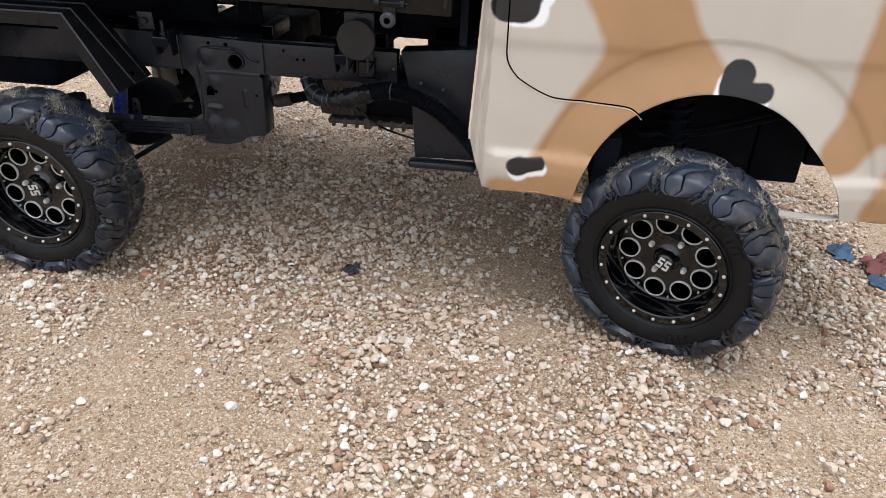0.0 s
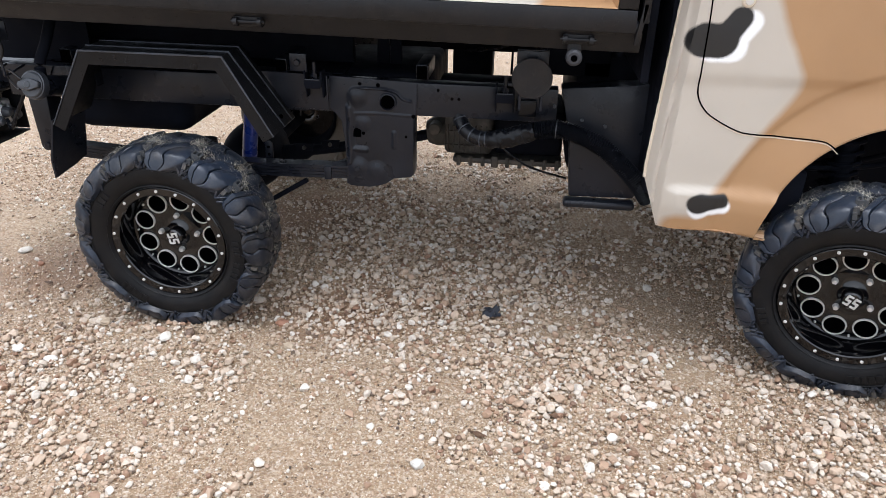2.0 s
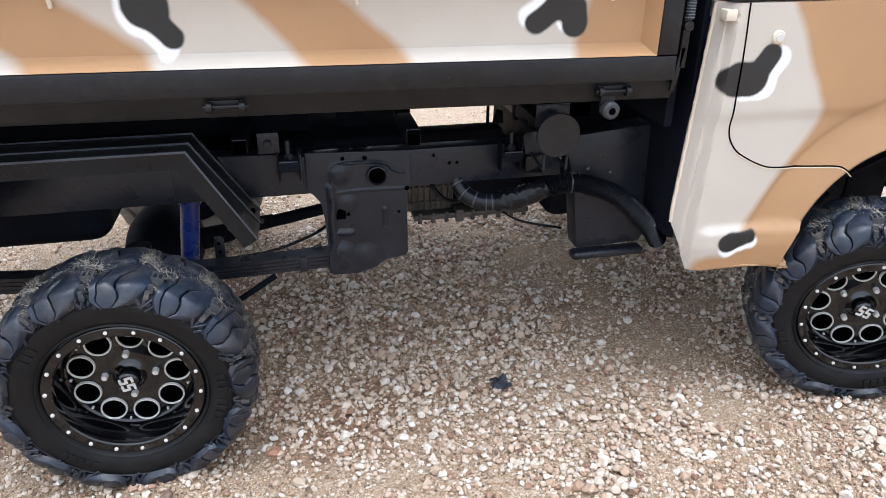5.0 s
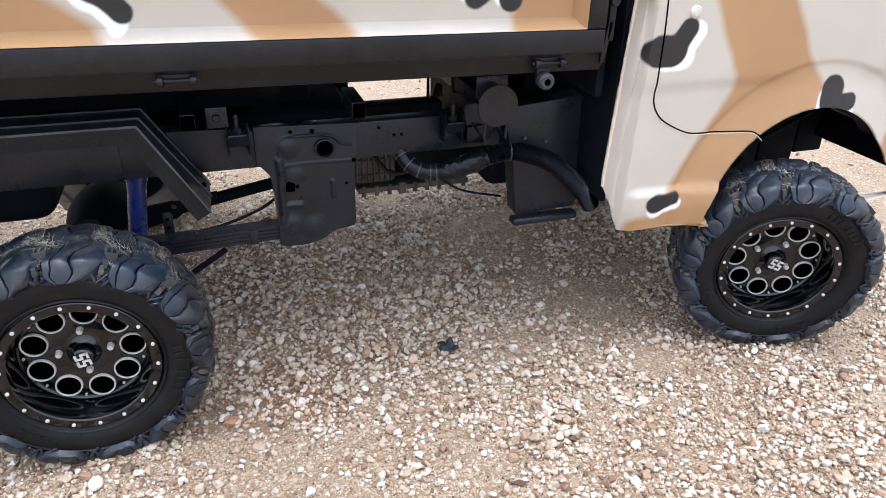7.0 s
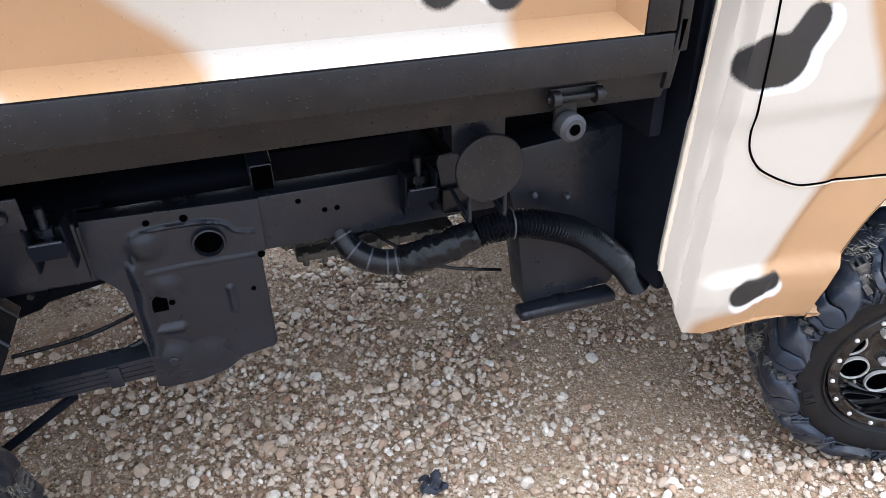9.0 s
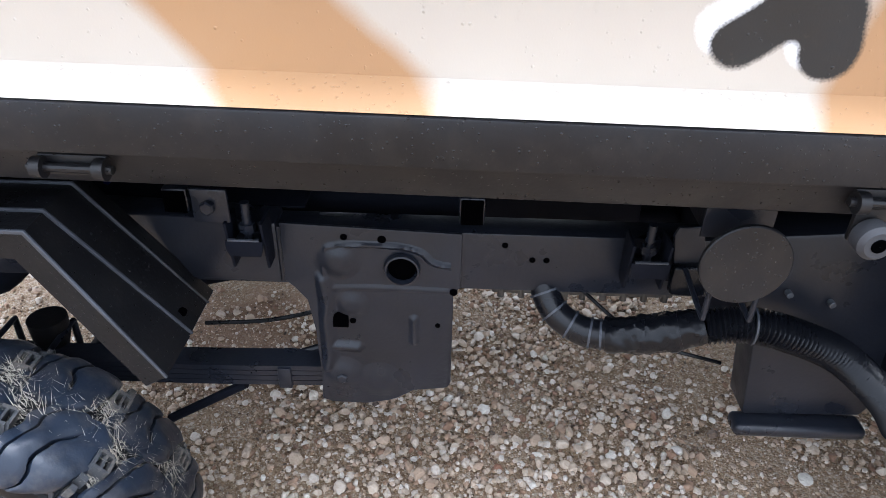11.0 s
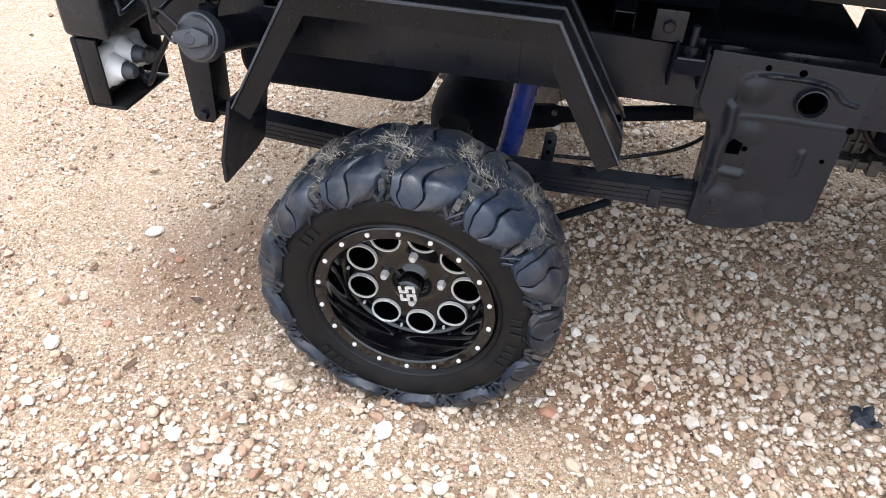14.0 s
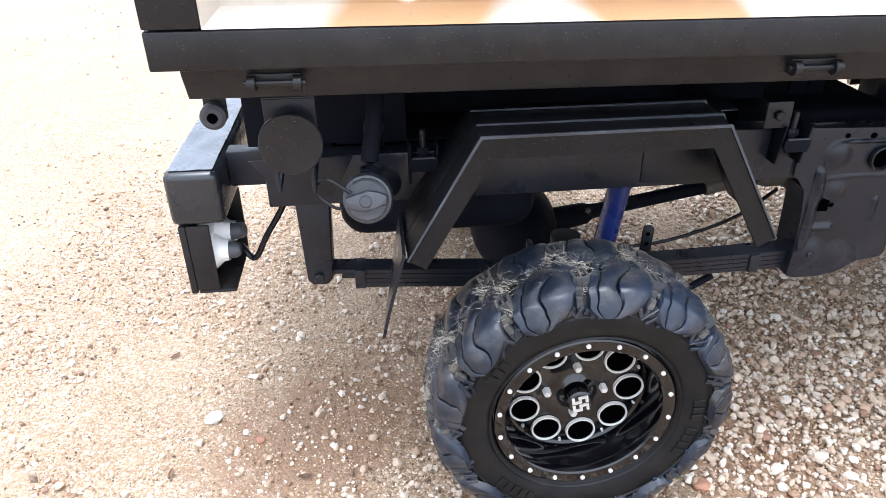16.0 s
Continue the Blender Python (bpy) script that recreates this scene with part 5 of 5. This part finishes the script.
# -- cab --
AX, AZ, AR, BR = 1.948, 0.436, 0.312, 0.442     # wheel arch: middle, height, radius, flare radius
CAB_BACK, CAB_FRONT = 1.333, 2.56


def skin_y(x, z):
    """The outer face of the cab side: nearly upright, tucked in at the sill, swollen round the arch."""
    y = -0.020
    if z < 0.845:
        y += 0.005 * min(1, (0.845 - z) / 0.024)
    if z < 0.562:
        k = min(1, (0.562 - z) / 0.026)
        y += -0.014 * k * k * (3 - 2 * k) * min(1, max(0, (x - 1.380) / 0.030)) + 0.16 * max(0, 0.50 - z)
    if z > 0.95:
        y += 0.02 * (z - 0.95)
    if x < 1.378:
        y += 0.022 * min(1, (1.378 - x) / 0.016) - 0.004 * max(0, 1 - abs(x - 1.357) / 0.005) + 0.026 * max(0, (1.352 - x) / 0.019)
    if x > 2.40:
        y += 0.30 * (x - 2.40) ** 2 / 0.16 * 0.3
    d = math.hypot(x - AX, z - AZ)
    if d < BR:
        k = (BR - d) / (BR - AR)
        y += 0.005 * min(1, k * 7) - 0.026 * min(1, max(0, k - 0.10))
    return y


def cab_lean(x, z):
    """The cab's rear edge leans forward a little towards its top."""
    return 0.026 * min(1, max(0, (z - 0.60) / 0.48)) * min(1, max(0, 1 - (x - CAB_BACK) / 0.075))


def cab_side(flip):
    """The cab's side skin as a fine sheet round the wheel arch, turned in at its edges."""
    bm = bmesh.new()
    top = 1.088
    rows = []
    steps = 260
    # rays from the arch's middle out to the outline of the side
    def outline(a):
        dx, dz = math.sin(a), math.cos(a)
        best = 9.0
        for px, pz, nx, nz in ((0, top, 0, 1), (CAB_FRONT, 0, 1, 0), (CAB_BACK, 0, -1, 0), (0, 0.442, 0, -1), (1.375, 0.442, -0.945, -0.327)):
            den = dx * nx + dz * nz
            if den > 1e-6:
                best = min(best, ((px - AX) * nx + (pz - AZ) * nz) / den)
        return best
    angles = [-2.02 + 4.04 * k / steps for k in range(steps + 1)]
    for c in ((CAB_BACK, top), (CAB_FRONT, top), (CAB_BACK + 0.003, 0.555)):
        a = math.atan2(c[0] - AX, c[1] - AZ)
        angles.append(a)
    angles = sorted(a for a in angles if -1.62 <= a <= 1.60)
    angles[0] = math.atan2(1.375 - AX, 0.4421 - AZ)
    angles[-1] = math.atan2(CAB_FRONT - AX, 0.4421 - AZ)
    for a in angles:
        far = outline(a)
        near = AR + 0.030 * max(0, -a - 1.15) ** 1.2 + 0.085 * max(0, a - 0.85) ** 1.3
        reach = [near + (BR - near) * f for f in (0, 0.05, 0.3, 0.6, 0.85, 0.90, 0.93, 0.96, 1.0)]
        if far > BR + 0.01:
            reach += [BR + (far - BR) * f for f in (k / 44 for k in range(1, 45))]
        else:
            reach = [near + (far - near) * k / 52 for k in range(53)]
        pts = [(AX + d * math.sin(a), AZ + d * math.cos(a)) for d in reach]
        row = [bm.verts.new((x, skin_y(x, z), z)) for x, z in pts]
        x, z = pts[0]
        row.insert(0, bm.verts.new((x, skin_y(x, z) + 0.007, z)))
        x, z = pts[-1]
        row.append(bm.verts.new((x + (0.004 if x < 1.5 else 0), skin_y(x, z) + 0.012, z)))
        rows.append(row)
    for a, b in zip(rows, rows[1:]):
        for k in range(len(a) - 1):
            bm.faces.new((a[k], a[k + 1], b[k + 1], b[k]))
    for v in bm.verts:
        v.co.x += cab_lean(v.co.x, v.co.z)
    if flip:
        bmesh.ops.transform(bm, verts=bm.verts, matrix=Matrix.Translation((0, FAR, 0)) @ Matrix.Diagonal((1, -1, 1, 1)))
    return bm


cab = part("cab_side", cab_side(False), M_CAB, truck, "cab side painted in cream and brown camouflage with dark spots")
part("cab_side", cab_side(True), M_CAB, truck, "cab side painted in cream and brown camouflage")
seam = curve_points([(1.411, 0, 1.089), (1.416, 0, 0.98), (1.418, 0, 0.86), (1.421, 0, 0.797), (1.445, 0, 0.757), (1.480, 0, 0.733), (1.527, 0, 0.711), (1.560, 0, 0.704),
                     (1.64, 0, 0.701), (1.725, 0, 0.699), (1.752, 0, 0.690), (1.768, 0, 0.676)], 90)
for p in seam:
    p.y = skin_y(p.x, p.z) - 0.0004
part("door_gap", tube(seam, 0.0019, 6), M_VOID, cab, "dark door gap")
lower = [Vector((p.x + 0.001, p.y + 0.0004, p.z - 0.0042)) for p in seam[34:]]
part("door_edge", tube(lower, 0.0016, 6), M_CREAM, cab, "pale door edge")
part("door_lock", disc(1.494, skin_y(1.494, 1.015) - 0.006, 1.015, 0.0155, 0.010, 28, 0.003), M_CREAM, cab, "cream door lock")
part("lock_core", disc(1.494, skin_y(1.494, 1.015) - 0.0085, 1.015, 0.009, 0.004, 20, 0.001), M_STEEL, cab, "metal lock core")
part("rear_seam", tube([(CAB_BACK + 0.001 + cab_lean(CAB_BACK, 0.56 + 0.525 * k / 40) + 0.0006 * math.sin(k * 2.1), 0.030, 0.56 + 0.525 * k / 40) for k in range(41)], 0.0045, 8), M_CREAM, cab, "rough weld bead on the cab edge")
part("edge_clip", box(1.358, 1.384, -0.020, 0.010, 1.052, 1.076, 0.003), M_CREAM, cab, "cream edge clip")
for y in (0.018, FAR - 0.022):
    part("window_band", box(CAB_BACK + 0.032, 2.30, y - 0.030, y, 1.090, 1.19, 0.006), M_BLACK, truck, "black band under the cab window")
grip = part("door_handle", box(1.452, 1.612, -0.0145, -0.010, 1.108, 1.150, 0.010, 3), M_GREYP, truck, "grey recessed door handle")
part("handle_flap", box(1.462, 1.602, -0.020, -0.013, 1.120, 1.146, 0.004), M_GREYP, grip)
for y in (0.02, FAR - 0.03):
    part("side_window", box(1.42, 2.26, y - 0.005, y + 0.003, 1.192, 1.66, 0.003), M_GLASS, truck, "dark side window")
    part("cab_pillar", box(CAB_BACK + 0.02, 1.418, y - 0.012, y + 0.02, 1.192, 1.72, 0.006), M_CREAM, truck)
part("cab_back_wall", box(CAB_BACK + 0.010, CAB_BACK + 0.026, 0.045, FAR - 0.045, 0.505, 1.80, 0.004), M_UNDER, truck, "black cab back wall")
part("cab_floor", box(CAB_BACK + 0.030, 2.50, 0.06, FAR - 0.06, 0.80, 0.84, 0.004), M_UNDER, truck)
part("cab_front", prism([(2.50, 0.47), (2.56, 0.50), (2.56, 1.09), (2.36, 1.78), (2.33, 1.78), (2.50, 1.06)], 0.03, FAR - 0.03, 0.006), M_CREAM, truck, "cream cab front")
part("cab_roof", box(CAB_BACK + 0.01, 2.36, 0.02, FAR - 0.02, 1.80, 1.86, 0.025, 3), M_CREAM, truck, "cream cab roof")


def arch_liner(flip):
    bm = bmesh.new()
    rows = []
    for k in range(27):
        a = -1.75 + 2.6 * k / 26
        rr = AR + 0.003 + 0.030 * max(0, (abs(a) - 1.15)) ** 1.2
        x, z = AX + rr * math.sin(a), max(0.42, AZ + rr * math.cos(a))
        deep = 1.0 if a < 0.1 else max(0.14, 1 - (a - 0.1) / 0.6)
        rows.append([bm.verts.new((x, y, z)) for y in (-0.034, -0.034 + 0.134 * deep, -0.034 + 0.284 * deep, -0.034 + 0.454 * deep)])
    for a, b in zip(rows, rows[1:]):
        for k in range(3):
            bm.faces.new((a[k], a[k + 1], b[k + 1], b[k]))
    if flip:
        bmesh.ops.transform(bm, verts=bm.verts, matrix=Matrix.Translation((0, FAR, 0)) @ Matrix.Diagonal((1, -1, 1, 1)))
    return bm


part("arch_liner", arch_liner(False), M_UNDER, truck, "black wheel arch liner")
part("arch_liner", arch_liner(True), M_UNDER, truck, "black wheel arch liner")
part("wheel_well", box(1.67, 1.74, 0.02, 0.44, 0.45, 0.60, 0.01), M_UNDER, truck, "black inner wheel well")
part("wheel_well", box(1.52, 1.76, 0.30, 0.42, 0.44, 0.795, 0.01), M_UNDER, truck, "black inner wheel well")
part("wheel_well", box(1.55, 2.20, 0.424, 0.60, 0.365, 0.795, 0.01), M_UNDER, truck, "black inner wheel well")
part("front_axle", tube([(1.889, 0.10, 0.30), (1.889, FAR - 0.10, 0.30)], 0.034, 14), M_UNDER, truck, "dark front axle")
part("front_strut", tube([(1.90, 0.20, 0.32), (1.92, 0.26, 0.76)], 0.030, 14), M_UNDER, truck, "black front strut")
part("front_coil", tube([(1.905 + 0.045 * math.cos(k * 0.7), 0.235 + 0.045 * math.sin(k * 0.7), 0.48 + 0.0035 * k) for k in range(70)], 0.007, 6), M_UNDER, truck)
part("front_bumper_bar", box(2.44, 2.55, 0.0, FAR, 0.47, 0.56, 0.012, 3), M_UNDER, truck)
part("wheel_well", box(2.204, 2.36, 0.424, 0.60, 0.345, 0.795, 0.01), M_UNDER, truck, "black inner wheel well")
part("wheel_well", box(2.364, 2.49, 0.424, 0.60, 0.410, 0.795, 0.01), M_UNDER, truck, "black inner wheel well")
for z, y in ((0.570, 0.20), (0.530, 0.34)):
    part("steering_rod", tube(curve_points([(1.80, y, z - 0.02), (1.98, y + 0.02, z - 0.01), (2.12, y + 0.05, z + 0.02), (2.24, y + 0.08, z + 0.05)], 14), 0.008, 8), M_UNDER, truck, "thin black rod in the wheel arch")


# ---- loose things on the ground ----
def scrap(name, x, y, size, mat, seed, label, category, tall=0.6):
    """A crumpled scrap of cloth or film."""
    bm = bmesh.new()
    bmesh.ops.create_grid(bm, x_segments=14, y_segments=14, size=size)
    for v in bm.verts:
        f = noise.noise((v.co.x / size * 1.7 + seed, v.co.y / size * 1.7, seed * 3.1))
        g = noise.noise((v.co.x / size * 3.5, v.co.y / size * 3.5 + seed, 1.7))
        edge = max(abs(v.co.x), abs(v.co.y)) / size
        v.co.x += size * 0.5 * g
        v.co.y += size * 0.5 * f
        v.co.z = size * tall * (0.55 + 0.9 * f + 0.5 * g) * (1.15 - edge * 0.8) + 0.004
    bmesh.ops.solidify(bm, geom=bm.faces[:], thickness=0.0015)
    for v in bm.verts:
        v.co.z = max(v.co.z, 0.001)
        v.co += Vector((x, y, ground_height(x, y) + 0.007))
    return tagged(link(name, bm, mat, None), label, category)


scrap("cloth_scrap", 0.950, 0.165, 0.025, M_SCRAP, 3, "crumpled dark blue-black cloth scrap on gravel", "scrap", 1.3)
scrap("blue_rag", 2.66, 0.62, 0.038, M_CLOTHB, 5, "crumpled faded blue rag on gravel", "rag", 1.1)
scrap("red_rag", 2.76, 0.53, 0.050, M_CLOTHR, 9, "crumpled dull red rag on gravel", "rag", 1.1)
scrap("blue_rag", 2.73, 0.44, 0.036, M_CLOTHB, 8, "crumpled faded blue rag on gravel", "rag")


def stone(x, y, r, seed, col):
    q = random.Random(seed)
    bm = bmesh.new()
    bmesh.ops.create_icosphere(bm, subdivisions=4, radius=0.72)
    sx, sy, sz = r * q.uniform(0.9, 1.3), r * q.uniform(0.75, 1.0), r * q.uniform(0.5, 0.75)
    for v in bm.verts:
        v.co *= 1 + 0.28 * noise.noise(v.co * 1.1 + Vector((seed, 0, 0))) + 0.16 * noise.noise(v.co * 3.2 + Vector((0, seed, 0))) + 0.07 * noise.noise(v.co * 8 + Vector((0, seed, 2)))
        v.co = Vector((v.co.x * sx, v.co.y * sy, v.co.z * sz))
    bmesh.ops.rotate(bm, verts=bm.verts, matrix=Matrix.Rotation(q.uniform(0, 6.28), 3, 'Z'))
    bmesh.ops.translate(bm, verts=bm.verts, vec=(x, y, ground_height(x, y) + sz * 0.45))
    ob = link("stone", bm, col[0], None)
    return tagged(ob, col[1], "stone", "loose stones on the ground")


S_WHITE = (painted("white_limestone", (0.58, 0.54, 0.48), 0.75, 0.25, dust=0.5, bumps=0.6, grain=90), "pale limestone lump lying on gravel")
S_TAN = (painted("tan_stone", (0.42, 0.33, 0.23), 0.75, 0.25, dust=0.3, bumps=0.6, grain=90), "tan stone lying on gravel")
S_RED = (painted("reddish_stone", (0.26, 0.13, 0.08), 0.75, 0.3, dust=0.3, bumps=0.6, grain=90), "reddish-brown stone lying on gravel")
for i, (x, y, r, c) in enumerate((
        (1.400, -0.221, 0.022, S_WHITE), (1.222, -0.474, 0.022, S_WHITE), (0.810, -0.517, 0.020, S_WHITE), (1.791, -0.348, 0.020, S_TAN), (1.385, -0.232, 0.012, S_WHITE),
        (-0.797, 0.358, 0.030, S_WHITE), (-0.802, -0.063, 0.026, S_WHITE), (-0.019, -0.113, 0.026, S_WHITE), (-0.673, 0.267, 0.015, S_RED), (0.686, 0.635, 0.015, S_WHITE),
        (0.801, 0.425, 0.014, S_RED), (1.476, 0.424, 0.022, S_WHITE), (1.13, 0.849, 0.016, S_WHITE), (-0.25, -0.05, 0.026, S_TAN), (0.02, -0.03, 0.026, S_RED),
        (-0.72, 0.02, 0.016, S_RED), (0.30, 0.02, 0.024, S_RED), (0.36, -0.10, 0.020, S_TAN), (-0.42, -0.22, 0.024, S_WHITE), (-0.30, -0.25, 0.022, S_WHITE))):
    stone(x, y, r, i + 3, c)


def dead_leaf(x, y, size, turn, seed):
    bm = bmesh.new()
    bmesh.ops.create_grid(bm, x_segments=10, y_segments=6, size=1)
    for v in bm.verts:
        w = math.cos(v.co.x * 1.45) * 0.42
        v.co = Vector((v.co.x * size, v.co.y * size * w, size * (0.18 * v.co.x ** 2 + 0.15 * noise.noise((v.co.x * 2, v.co.y * 2, seed))) + 0.008))
    bmesh.ops.solidify(bm, geom=bm.faces[:], thickness=0.001)
    bmesh.ops.rotate(bm, verts=bm.verts, matrix=Matrix.Rotation(turn, 3, 'Z'))
    bmesh.ops.translate(bm, verts=bm.verts, vec=(x, y, ground_height(x, y)))
    return tagged(link("dead_leaf", bm, M_LEAF, None), "curled dark brown dead leaf on the ground", "leaf", "dead leaves on the ground")


for i, (x, y) in enumerate(((-0.56, 0.14), (-0.60, -0.08), (-0.74, -0.10), (-0.95, 0.62), (-0.30, 0.55), (1.15, -0.30), (-0.86, 0.18), (0.95, -0.40))):
    dead_leaf(x, y, 0.016 + 0.004 * (i % 3), i * 1.3, i)
